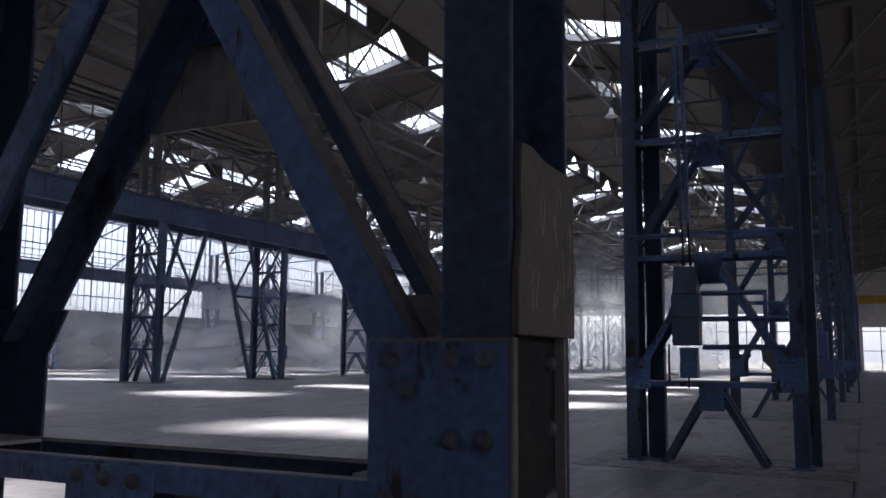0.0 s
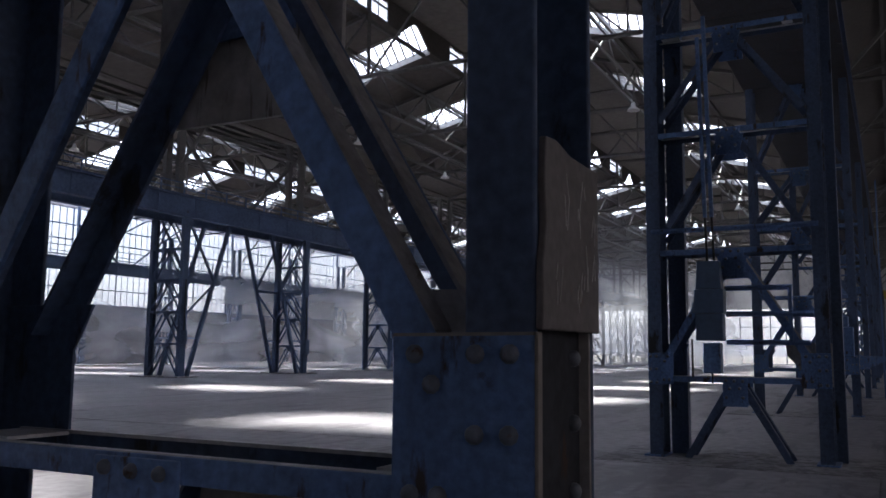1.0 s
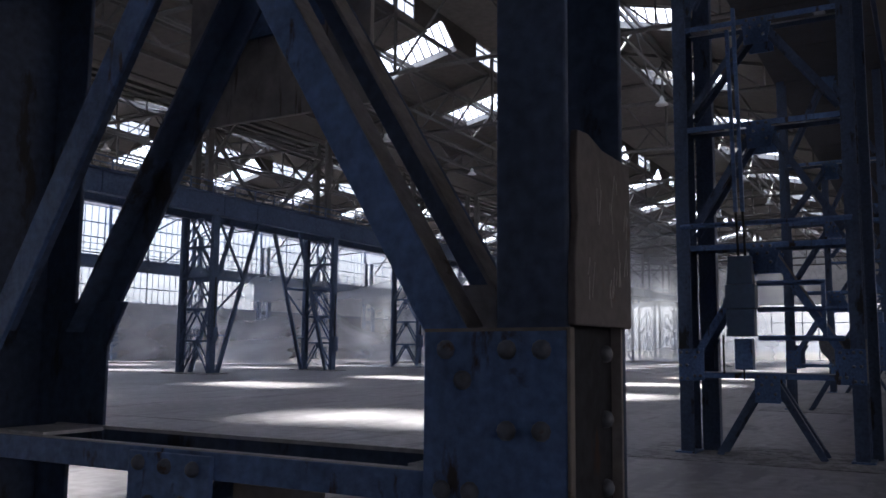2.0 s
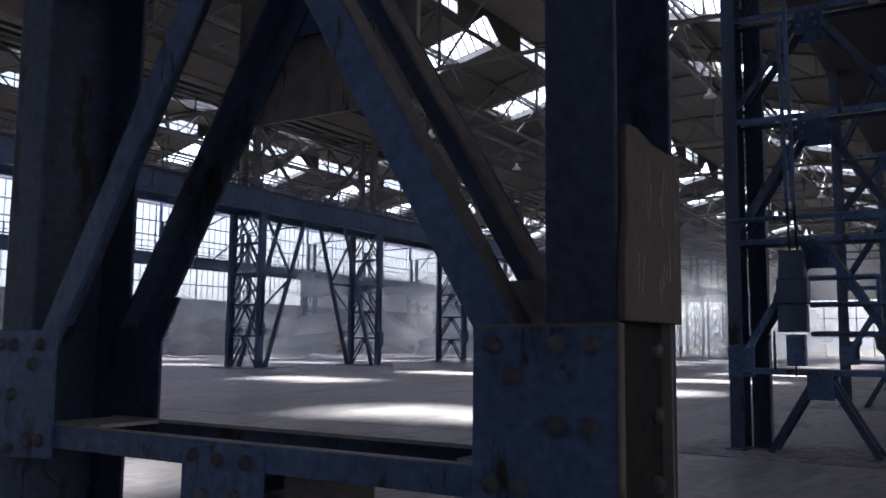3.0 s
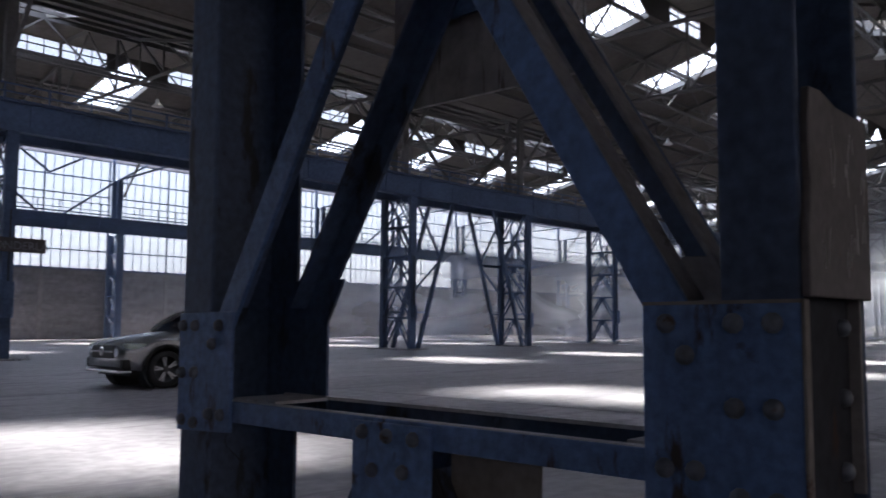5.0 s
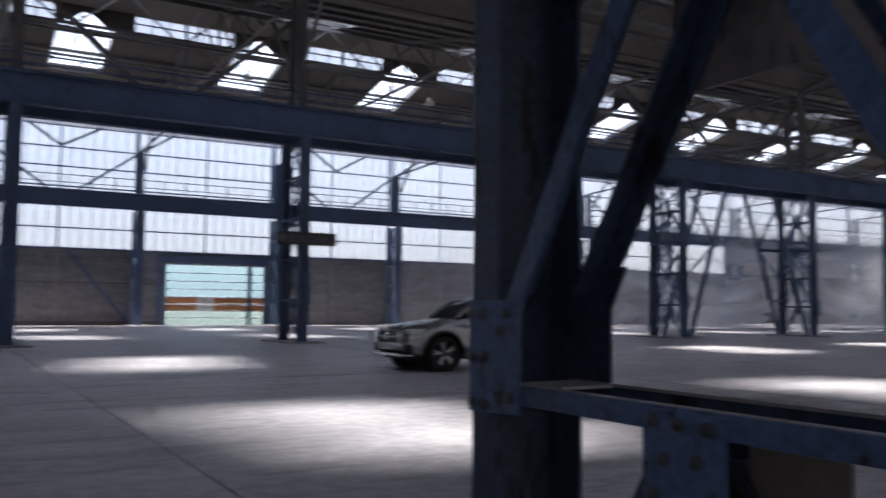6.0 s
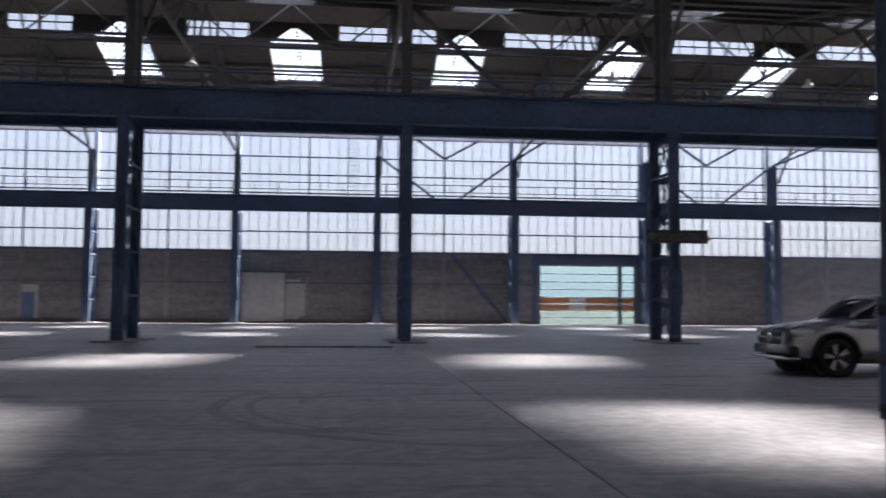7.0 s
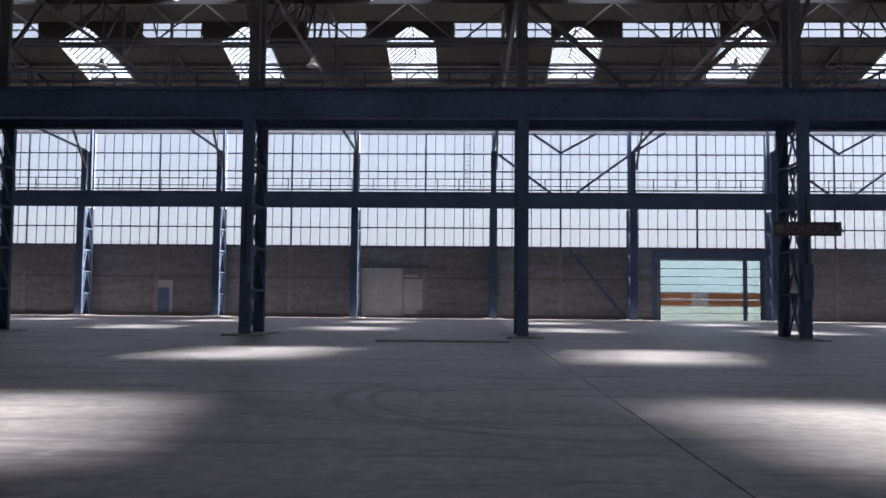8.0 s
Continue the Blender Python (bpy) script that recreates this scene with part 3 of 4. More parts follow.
def lantern_half(i, yc):
    """Half the width of the lantern window over column i."""
    return 3.05 if yc == NAVES[1] and i >= 0 else 1.9


def lantern_side(yc, s, n):
    """The upright side of a roof lantern: boarded, with a window over each column and a pointed gap at each skylight."""
    bm = bmesh.new()
    y0, y1 = yc + s * (LANTERN - 0.05), yc + s * (LANTERN + 0.05)
    y0, y1 = min(y0, y1), max(y0, y1)
    for i in range(FIRST, LAST + 1):
        xc = X_N + i * BAY
        xs = X_N + (i + 0.45) * BAY
        xp = xs - BAY
        a0 = max(X_WEST, xp + SKY_W)
        half = lantern_half(i, yc)
        if xc - half > X_WEST:
            box(bm, a0, xc - half, y0, y1, RIDGE_LOW, RIDGE_TOP)
        if i < LAST:
            box(bm, xc + half if i > FIRST else X_WEST, xs - SKY_W, y0, y1, RIDGE_LOW, RIDGE_TOP)
            box(bm, xs - SKY_W, xs + SKY_W, y0, y1, RIDGE_LOW + 0.95, RIDGE_TOP)
            for e in (-1, 1):
                a = [bm.verts.new((xs + e * SKY_W, y, RIDGE_LOW)) for y in (y0, y1)]
                b = [bm.verts.new((xs + e * SKY_W, y, RIDGE_LOW + 0.95)) for y in (y0, y1)]
                c = [bm.verts.new((xs + e * 0.2, y, RIDGE_LOW + 0.95)) for y in (y0, y1)]
                bm.faces.new((a[0], b[0], c[0]))
                bm.faces.new((a[1], c[1], b[1]))
                bm.faces.new((a[0], c[0], c[1], a[1]))
    ob = part(f"wall_lantern_{n}", bm, ROOF_SHADED)
    tagged(ob, "dark boarded side of the roof lantern", "lantern wall", kind="structure")


for n, (yc, s) in enumerate((yc, s) for yc in NAVES for s in (-1, 1)):
    lantern_side(yc, s, n + 1)


def lantern_window(half):
    w = thing("lantern_window", "clerestory window with small panes in the roof lantern", "window", "lantern windows")
    z0, z1 = RIDGE_LOW + 0.02, RIDGE_TOP - 0.02
    e = half - 0.04
    bm = bmesh.new()
    for z in (z0 + 0.04, z0 + 0.75, z1 - 0.04):
        box(bm, -half, half, -0.04, 0.04, z - 0.04, z + 0.04)
    part("window_frame", bm, STEEL_ROOF, w)
    n = 2 * round(half / 0.95)
    for k in range(n + 1):
        x, t = -e + 2 * e * k / n, 0.1 if 2 * k == n else 0.035
        part("mullion", box(bmesh.new(), x - t, x + t, -0.05, -0.042, z0, z1), STEEL_ROOF, w)
    part("pane", box(bmesh.new(), -e, e, -0.003, 0.003, z0 + 0.08, z0 + 0.71), PANE, w)
    part("pane", box(bmesh.new(), -e, e, -0.003, 0.003, z0 + 0.79, z1 - 0.08), PANE, w)
    return w


masters = {}
for yc in NAVES:
    for s in (-1, 1):
        for i in range(FIRST + 1, LAST):
            half = lantern_half(i, yc)
            spot = pose(X_N + i * BAY, yc + s * LANTERN, 0)
            if half in masters:
                copy_thing(masters[half], spot)
            else:
                masters[half] = lantern_window(half)
                masters[half].matrix_basis = spot


def skylight(s):
    """A gabled strip of glass that runs down the roof from the lantern."""
    k = thing("skylight", "gabled glass skylight with narrow steel glazing bars", "skylight", "skylights")
    run, rise = SKY_END - LANTERN, 1.6

    def at(x, d, up):
        return (x, s * d, roof_z(d) + up)

    bm = bmesh.new()
    for e in (-1, 1):
        v = [bm.verts.new(p) for p in (at(e * SKY_W, LANTERN, 0.15), at(e * SKY_W, SKY_END, 0.15), at(0, SKY_END, rise), at(0, LANTERN, rise))]
        bm.faces.new(v)
    part("pane", bm, SKY_PANE, k)
    bm = bmesh.new()
    v = [bm.verts.new(p) for p in (at(-SKY_W, SKY_END, 0.15), at(SKY_W, SKY_END, 0.15), at(0, SKY_END, rise))]
    bm.faces.new(v)
    part("end_pane", bm, SKY_PANE, k)
    part("ridge_bar", bar(bmesh.new(), at(0, LANTERN, rise), at(0, SKY_END, rise), 0.08, 0.08), STEEL_ROOF, k)
    bm = bmesh.new()
    for j in range(11):
        d = LANTERN + run * j / 10
        for e in (-1, 1):
            bar(bm, at(e * SKY_W, d, 0.15), at(0, d, rise), 0.07, 0.07)
    tagged(part("glazing_bar", bm, STEEL_ROOF, k), kind="stuff")
    for e in (-1, 1):
        part("curb", bar(bmesh.new(), at(e * SKY_W, LANTERN, 0.05), at(e * SKY_W, SKY_END, 0.05), 0.06, 0.35, (1, 0, 0)), WHITE_DULL, k, "pale painted skylight kerb")
    return k


for s in (-1, 1):
    sk = skylight(s)
    sk.location = (X_N + 0.45 * BAY, NAVES[0], 0)
    for yc in NAVES:
        for i in range(first_light(yc), LAST):
            if not (i == 0 and yc == NAVES[0]):
                copy_thing(sk, pose(X_N + (i + 0.45) * BAY, yc, 0))


def truss():
    """A roof truss across a nave: chords, posts and slanting web bars."""
    t = thing("roof_truss", "grey steel lattice roof truss under the boards", "truss", "roof trusses")
    zb = 14.25
    m = STEEL_ROOF
    part("bottom_chord", bar(bmesh.new(), (0, -HALF + 0.5, zb), (0, HALF - 0.5, zb), 0.16, 0.16), m, t)
    for s in (-1, 1):
        part("top_chord", bar(bmesh.new(), (0, s * LANTERN, roof_z(LANTERN) - 0.22), (0, s * (HALF - 0.3), roof_z(HALF) - 0.2), 0.16, 0.16), m, t)
        knots = [LANTERN, 6.2, 8.7, 11.2, 13.5]
        for a, b in zip(knots, knots[1:]):
            part("web_bar", bar(bmesh.new(), (0, s * a, roof_z(a) - 0.25), (0, s * b, zb), 0.08, 0.1), m, t)
            part("web_post", bar(bmesh.new(), (0, s * b, zb), (0, s * b, roof_z(b) - 0.25), 0.07, 0.07), m, t)
        part("lantern_post", bar(bmesh.new(), (0, s * (LANTERN - 0.15), zb), (0, s * (LANTERN - 0.15), RIDGE_TOP), 0.12, 0.12), m, t)
        part("web_bar", bar(bmesh.new(), (0, s * (LANTERN - 0.2), zb), (0, 0, RIDGE_TOP - 0.3), 0.08, 0.1), m, t)
        part("knee_brace", bar(bmesh.new(), (0, s * (HALF - 0.6), 11.2), (0, s * (HALF - 3.4), zb), 0.12, 0.14), m, t)
    part("lantern_beam", bar(bmesh.new(), (0, -LANTERN, RIDGE_TOP - 0.16), (0, LANTERN, RIDGE_TOP - 0.16), 0.14, 0.2), m, t)
    return t


tr = truss()
tr.location = (X_N, NAVES[0], 0)
for yc in (*NAVES, AISLE):
    for i in range(-4, LAST):
        if not (i == 0 and yc == NAVES[0]):
            copy_thing(tr, pose(X_N + i * BAY, yc, 0))

# purlins and long lattice beams
for yc in (*NAVES, AISLE):
    for s in (-1, 1):
        for d in (4.1, 6.4, 8.75, 11.2, 13.6):
            p = part("purlin", box(bmesh.new(), X_WEST, X_EAST, yc + s * d - 0.07, yc + s * d + 0.07, roof_z(d) - 0.2, roof_z(d) - 0.004), STEEL_ROOF)
            tagged(p, "long grey steel purlin under the roof boards", "purlin", "roof purlins", "structure")


def long_truss(y, z0, z1):
    t = thing("long_truss", "grey steel lattice beam running along the nave", "truss", "long lattice beams", (0, y, 0))
    part("top_chord", bar(bmesh.new(), (X_WEST, 0, z1), (X_EAST, 0, z1), 0.12, 0.14), STEEL_ROOF, t)
    part("bottom_chord", bar(bmesh.new(), (X_WEST, 0, z0), (X_EAST, 0, z0), 0.12, 0.14), STEEL_ROOF, t)
    up = mesh_of(bar(bmesh.new(), (0, 0, z0), (BAY / 4, 0, z1), 0.07, 0.08), "web_bar", STEEL_ROOF)
    dn = mesh_of(bar(bmesh.new(), (0, 0, z1), (BAY / 4, 0, z0), 0.07, 0.08), "web_bar", STEEL_ROOF)
    for i in range(-3 * 4, 10 * 4):
        piece("web_bar", up if i % 2 else dn, t, (X_N + i * BAY / 4, 0, 0))
    return t


for yc in NAVES:
    for s in (-1, 1):
        long_truss(yc + s * 6.3, 14.3, 16.4)
long_truss(NAVES[0] + 10.5, 14.2, 15.6)


# upper braces of the middle row, between two columns
def upper_brace(x0, x1, y):
    b = thing("upper_brace", "dark steel cross brace above the crane girder", "brace", "upper braces", (0, y, 0))
    for a, c in ((x0, x0 + 4.2), (x1, x1 - 4.2)):
        part("stay", bar(bmesh.new(), (a, 0, 13.4), (c, 0, GIRDER[1] + 0.2), 0.16, 0.2), STEEL_ROOF, b)
    part("tie", bar(bmesh.new(), (x0, 0, 13.4), (x1, 0, 13.4), 0.16, 0.2), STEEL_ROOF, b)
    return b


upper_brace(X_N, X_N + BAY, Y_N)
upper_brace(X_N + 3 * BAY, X_N + 4 * BAY, Y_N)
upper_brace(X_N - 3 * BAY, X_N - 2 * BAY, Y_N)


# ---- walls ----
def wall(name, x0, x1, y0, y1, z0, z1, material, label, cat="wall"):
    return tagged(part(name, box(bmesh.new(), x0, x1, y0, y1, z0, z1), material), label, cat, kind="structure")


SILL, HEAD = 5.5, 14.25
G0, G1, G2 = 14.2, 20.55, 21.85
wall("wall_north", X_WEST, G0 - 0.065, WALL_Y, WALL_Y + 0.4, -0.2, SILL, MASONRY, "grey masonry wall below the windows")
wall("wall_north_east", G2 + 0.065, X_EAST, WALL_Y, WALL_Y + 0.4, -0.2, SILL, MASONRY, "grey masonry wall below the windows")
wall("wall_over_gate", G0 - 0.065, G2 + 0.065, WALL_Y, WALL_Y + 0.4, 4.63, SILL, MASONRY, "grey masonry wall over the gate")
# Unseen overhang, added only to keep grazing sun off the wall columns.
wall("eaves", X_WEST, X_EAST, WALL_Y + 0.4, WALL_Y + 1.9, EAVES + 0.1, EAVES + 0.3, ROOF, "unseen board added outside the long wall to block the sun", "eaves")
wall("wall_head", X_WEST, X_EAST, WALL_Y, WALL_Y + 0.4, HEAD, EAVES + 0.5, MASONRY, "grey wall strip under the roof")
X_BLIND = X_W + 7 * BAY + 0.03
wall("wall_blind", X_BLIND, X_EAST, WALL_Y, WALL_Y + 0.4, SILL, 8.6, RENDER_WALL, "pale plastered wall beyond the windows")
wall("wall_south", X_WEST, X_EAST, -31.6, -31.2, -0.2, 17, MASONRY, "grey masonry wall of the far aisle")
wall("wall_west", X_WEST - 0.4, X_WEST, -31.6, WALL_Y + 0.4, -0.2, RIDGE_TOP + 0.2, MASONRY, "grey masonry gable wall")
wall("wall_east_head", X_EAST, X_EAST + 0.4, -31.6, WALL_Y + 0.4, 9.0, RIDGE_TOP + 0.2, RENDER_WALL, "pale plastered gable wall")
for n, (ya, yb) in enumerate(((-31.6, -7.0), (0.6, 3.5), (31.5, 35.5), (61.5, WALL_Y + 0.4))):
    wall(f"wall_east_{n + 1}", X_EAST, X_EAST + 0.4, ya, yb, -0.2, 9.0, RENDER_WALL, "pale plastered gable wall")
wall("wall_east_aisle", X_EAST, X_EAST + 0.4, -7.0, 0.6, 6.7, 9.0, RENDER_WALL, "pale plastered gable wall over the opening")
for n, i in enumerate(range(-4, 12)):
    xm = X_W + (i + 0.5) * BAY
    if not G0 - 0.5 < xm < G2 + 0.5:
        t = wall("trim", xm - 0.16, xm + 0.16, WALL_Y - 0.06, WALL_Y - 0.003, 0, SILL - 0.1, PILASTER, "narrow concrete pilaster on the masonry wall", "pilaster")
wall("baseboard", X_WEST, G0 - 0.3, WALL_Y - 0.1, WALL_Y - 0.003, 0, 0.3, PILASTER_DARK, "dark concrete wall base", "wall base")
wall("window_ledge", X_WEST, X_EAST, WALL_Y - 0.16, WALL_Y + 0.05, SILL - 0.1, SILL + 0.003, STEEL_FAR, "steel ledge under the windows", "ledge")
wall("wall_course", X_WEST, G0 - 0.3, WALL_Y - 0.03, WALL_Y - 0.003, 3.0, 3.1, PILASTER_DARK, "dark joint course on the masonry wall", "course")


def bay_window(x0, x1, low, x_low=None):
    w = thing("window", "steel-framed factory window with many narrow panes", "window", "windows of the long wall", (x0, WALL_Y + 0.15, 0), "structure")
    span = x1 - x0
    rows = [SILL, 6.94, 8.6, 9.9, 11.32, 12.69, HEAD] if low else [8.6, 9.9, 11.32, 12.69, HEAD]
    for z in rows:
        part("rail", box(bmesh.new(), 0, span, -0.05, 0.05, z - 0.05, z + 0.05), STEEL_FAR, w)
    for x in (span / 2, span - 0.04):
        part("mullion", box(bmesh.new(), x - 0.07, x + 0.07, -0.1, -0.052, rows[0], HEAD), STEEL_FAR, w)
    n = 14
    me = mesh_of(box(bmesh.new(), -0.022, 0.022, -0.03, 0.03, rows[0], HEAD), "glazing_bar", STEEL_FAR)
    for k in range(1, n):
        if k != 7:
            piece("glazing_bar", me, w, (span * k / n, 0, 0))
    for a, b in zip(rows, rows[1:]):
        part("pane", box(bmesh.new(), 0.05, span - 0.05, -0.004, 0.004, a + 0.05, b - 0.05), PANE, w)
    return w


for i in range(-4, LAST - 1):
    bay_window(X_W + i * BAY, X_W + (i + 1) * BAY, i < 7)


def wind_brace(x0):
    b = thing("wind_brace", "slender steel wind brace in front of the upper windows", "brace", "wind braces", (x0, Y_W + 0.2, 0))
    for a, c in (((2.9, 14.1), (5.1, 12.6)), ((5.1, 12.6), (7.8, 14.1)), ((0.2, 12.6), (4.4, 9.5)), ((10.2, 12.4), (6.2, 9.5)), ((10.2, 12.4), (13.0, 14.2))):
        part("stay", bar(bmesh.new(), (a[0], 0, a[1]), (c[0], 0, c[1]), 0.1, 0.16), STEEL_FAR, b)
    return b


wind_brace(X_W)
wind_brace(X_W + 2 * BAY)
wind_brace(X_W + 5 * BAY)


# ---- gate and doors in the long wall ----
def gate():
    g = thing("gate", "sectional gate with pale green panes and an orange band", "gate", "", ((G0, WALL_Y + 0.12, 0)))
    zs = [0.0, 0.55, 1.07, 1.6, 2.14, 2.72, 3.32, 3.94, 4.58]
    for a, b in ((0.0, G1 - G0), (G1 - G0 + 0.2, G2 - G0)):
        for j, (z0, z1) in enumerate(zip(zs, zs[1:])):
            solid = 1.0 < z0 < 2.0
            part("panel" if solid else "pane", box(bmesh.new(), a + 0.06, b - 0.06, -0.015, 0.015, z0 + 0.045, z1 - 0.045), ORANGE if solid else GREEN_PANE, g, "orange wooden panel" if solid else "")
            part("gate_rail", box(bmesh.new(), a, b, -0.04, 0.04, z0 - 0.04, z0 + 0.04), STEEL_FAR, g)
        part("gate_rail", box(bmesh.new(), a, b, -0.04, 0.04, 4.54, 4.62), STEEL_FAR, g)
        for x in (a, b):
            part("gate_stile", box(bmesh.new(), x - 0.06, x + 0.06, -0.05, 0.05, 0, 4.62), STEEL_FAR, g)
    part("gate_post", box(bmesh.new(), G1 - G0 + 0.061, G1 - G0 + 0.139, -0.06, 0.06, 0, 4.62), STEEL_FAR, g)
    for z in (1.12, 1.66):
        n = part("notice", box(bmesh.new(), 2.4, 3.65, -0.06, -0.045, z, z + 0.42), WHITE, g, "white notice board with grey lines")
        for k in range(3):
            part("line", box(bmesh.new(), 2.5, 3.55 - 0.15 * k, -0.066, -0.0605, z + 0.09 + 0.1 * k, z + 0.115 + 0.1 * k), OFFWHITE, n)
    part("lintel", box(bmesh.new(), -0.6, G2 - G0 + 0.6, -0.3, -0.125, 4.68, 5.25), STEEL_FAR, g, "dark steel lintel over the gate")
    for x in (-0.55, G2 - G0 + 0.25):
        part("jamb", box(bmesh.new(), x, x + 0.3, -0.3, -0.125, 0, 4.68), STEEL_FAR, g)
    return g


gate()
d = thing("sliding_door", "grey-white painted steel sliding door in the masonry wall", "door", "", (-8.6, WALL_Y, 0))
part("leaf", box(bmesh.new(), 0, 3.18, -0.12, -0.03, 0.15, 3.8), OFFWHITE, d, bevel=0.01)
part("track", box(bmesh.new(), -0.3, 5.2, -0.16, -0.02, 3.82, 3.95), STEEL_FAR, d)
p = thing("wall_patch", "pale plaster patch with cut corners on the wall", "wall patch", "", (-5.35, WALL_Y, 0), "structure")
part("plaster", box(bmesh.new(), 0.0, 1.05, -0.02, -0.004, 0.3, 3.3), OFFWHITE, p)
part("plaster_edge", box(bmesh.new(), 1.05, 1.5, -0.02, -0.004, 0.55, 3.0), OFFWHITE, p)
sd = thing("side_door", "small blue steel door with a pale panel above", "door", "", (-24.45, WALL_Y, 0))
part("leaf", box(bmesh.new(), 0.0, 0.98, -0.06, -0.01, 0.02, 2.15), BLUE_DOOR, sd, bevel=0.008)
part("transom", box(bmesh.new(), 0.0, 0.98, -0.05, -0.01, 2.2, 2.76), OFFWHITE, sd, "pale panel over the door")
part("door_frame", box(bmesh.new(), 0.98, 1.2, -0.07, -0.01, 0, 2.76), OFFWHITE, sd)
part("handle", box(bmesh.new(), 0.82, 0.92, -0.1, -0.061, 1.0, 1.04), STEEL_ROOF, sd)


# ---- sign on a column ----
sign = thing("sign_board", "dark weathered sign board with faded pale lettering", "sign", "", (10.87, Y_N - 1.32, 3.85))
part("board", box(bmesh.new(), 0, 2.46, -0.03, 0.03, 0, 0.52), DARK_BOARD, sign, bevel=0.006)
txt = bpy.data.curves.new("lettering", "FONT")
txt.body, txt.size, txt.extrude = "SONDERLA", 0.42, 0.004
lettering = new("lettering", txt)
lettering.parent = sign
lettering.matrix_basis = pose(0.42, -0.036, 0.1, 90, 0, 0)
txt.materials.append(FADED)
part("emblem", plate([(0.2 + 0.16 * math.cos(a), 0.26 + 0.16 * math.sin(a)) for a in (2 * math.pi * k / 14 for k in range(14))], -0.004, 0.004), FADED, sign, "faded round mark").matrix_basis = Matrix(((0, 1, 0, 0), (1, 0, 0, -0.036), (0, 0, 1, 0), (0, 0, 0, 1)))
for z in (0.1, 0.42):
    part("bracket", box(bmesh.new(), 0.6, 1.7, 0.03, 0.14, z - 0.02, z + 0.02), STEEL_FAR, sign)


# ---- switch boxes and conduits on the next column ----
cab = thing("switch_cabinet", "blue-grey stacked switch boxes fixed to the lattice column", "switch cabinet", "", (X_S + BAY - 0.28, 2.42, 0))
part("upper_box", plate(((-0.16, 2.3), (0.18, 2.3), (0.15, 2.68), (-0.14, 2.68)), -0.12, 0.1), CABINET, cab, bevel=0.012)
part("middle_box", box(bmesh.new(), -0.13, 0.1, -0.19, 0.2, 1.97, 2.295), CABINET, cab, bevel=0.012)
part("lower_box", box(bmesh.new(), -0.12, 0.1, -0.17, 0.19, 1.6, 1.965), CABINET, cab, bevel=0.012)
part("meter_box", box(bmesh.new(), -0.1, 0.1, -0.13, 0.1, 1.16, 1.57), STEEL, cab, "dark small box below the switch boxes", 0.012)
part("hinge_side", box(bmesh.new(), -0.06, 0.04, 0.2, 0.24, 1.98, 2.12), CABINET, cab)
for y, top in ((0.03, 5.9), (-0.06, 6.2)):
    part("conduit", bar(bmesh.new(), (0, y, 2.68), (0.02, y + 0.02, 3.3), 0.03, 0.03), BLACK, cab)
    part("conduit", bar(bmesh.new(), (0.02, y + 0.02, 3.3), (0.02, y + 0.07, top), 0.05, 0.05), STEEL, cab)
part("pipe", bar(bmesh.new(), (0, 0.26, 1.1), (0, 0.26, 1.62), 0.025, 0.025), BLACK, cab)
part("drip_pipe", bar(bmesh.new(), (0, 0.0, 1.02), (0, 0.0, 1.16), 0.02, 0.02), BLACK, cab)
rack = thing("pipe_rack", "thin dark pipes running across the lattice column", "pipes", "", (X_S + BAY - 0.24, Y_S, 0))
for z, y0, y1 in ((1.58, -0.95, 0.1), (1.96, -1.0, 0.1), (2.31, -0.75, 0.1), (3.14, -1.1, 1.1)):
    part("pipe", bar(bmesh.new(), (0, y0, z), (0, y1, z), 0.05, 0.05), STEEL, rack)
part("upright", bar(bmesh.new(), (0, -0.72, 1.58), (0, -0.72, 2.34), 0.05, 0.05), STEEL, rack)
motor = thing("column_bracket", "dark bracket with fittings on the lattice column", "bracket", "", (X_S + 2 * BAY - 0.3, Y_S - 0.8, 0))
part("box", box(bmesh.new(), -0.15, 0.09, -0.3, 0.3, 1.4, 2.1), STEEL, motor, bevel=0.02)
part("fitting", box(bmesh.new(), -0.2, 0.09, -0.2, 0.1, 2.1, 2.35), STEEL, motor, bevel=0.02)

# small fittings on columns and wall of the middle nave
def switch_box(x, y, z, w, h):
    s = thing("switch_box", "small dark switch box fixed to a column leg", "switch box", "switch boxes", (x, y, z))
    part("case", box(bmesh.new(), -w / 2, w / 2, -0.16, 0.0, 0, h), STEEL_FAR, s, bevel=0.015)
    part("lid", box(bmesh.new(), -w / 2 + 0.03, w / 2 - 0.03, -0.175, -0.161, 0.03, h - 0.03), STEEL_FAR, s)
    part("conduit", bar(bmesh.new(), (0, -0.05, h), (0, -0.05, h + 2.6), 0.04, 0.04), BLACK, s)
    return s


switch_box(X_N + BAY + 0.02, Y_N - 1.19, 1.5, 0.4, 1.3)
switch_box(X_N + 4 * BAY, Y_N - 1.19, 1.2, 0.45, 0.9)
switch_box(X_N + 5 * BAY, Y_N - 1.19, 1.5, 0.4, 0.9)
switch_box(X_N + 3 * BAY, Y_N - 1.19, 1.7, 0.3, 0.7)
switch_box(X_N - BAY, Y_N - 1.19, 2.0, 0.3, 0.6)
wb = thing("wall_brace", "dark slanting steel brace on the masonry wall", "brace", "", (0, WALL_Y - 0.06, 0))
part("stay", bar(bmesh.new(), (7.3, 0, 5.35), (11.6, 0, 0.15), 0.1, 0.22), STEEL_FAR, wb)
wl = thing("window_ladder", "thin steel ladder in front of the upper windows", "ladder", "", (-0.55, WALL_Y - 0.15, 5.505))
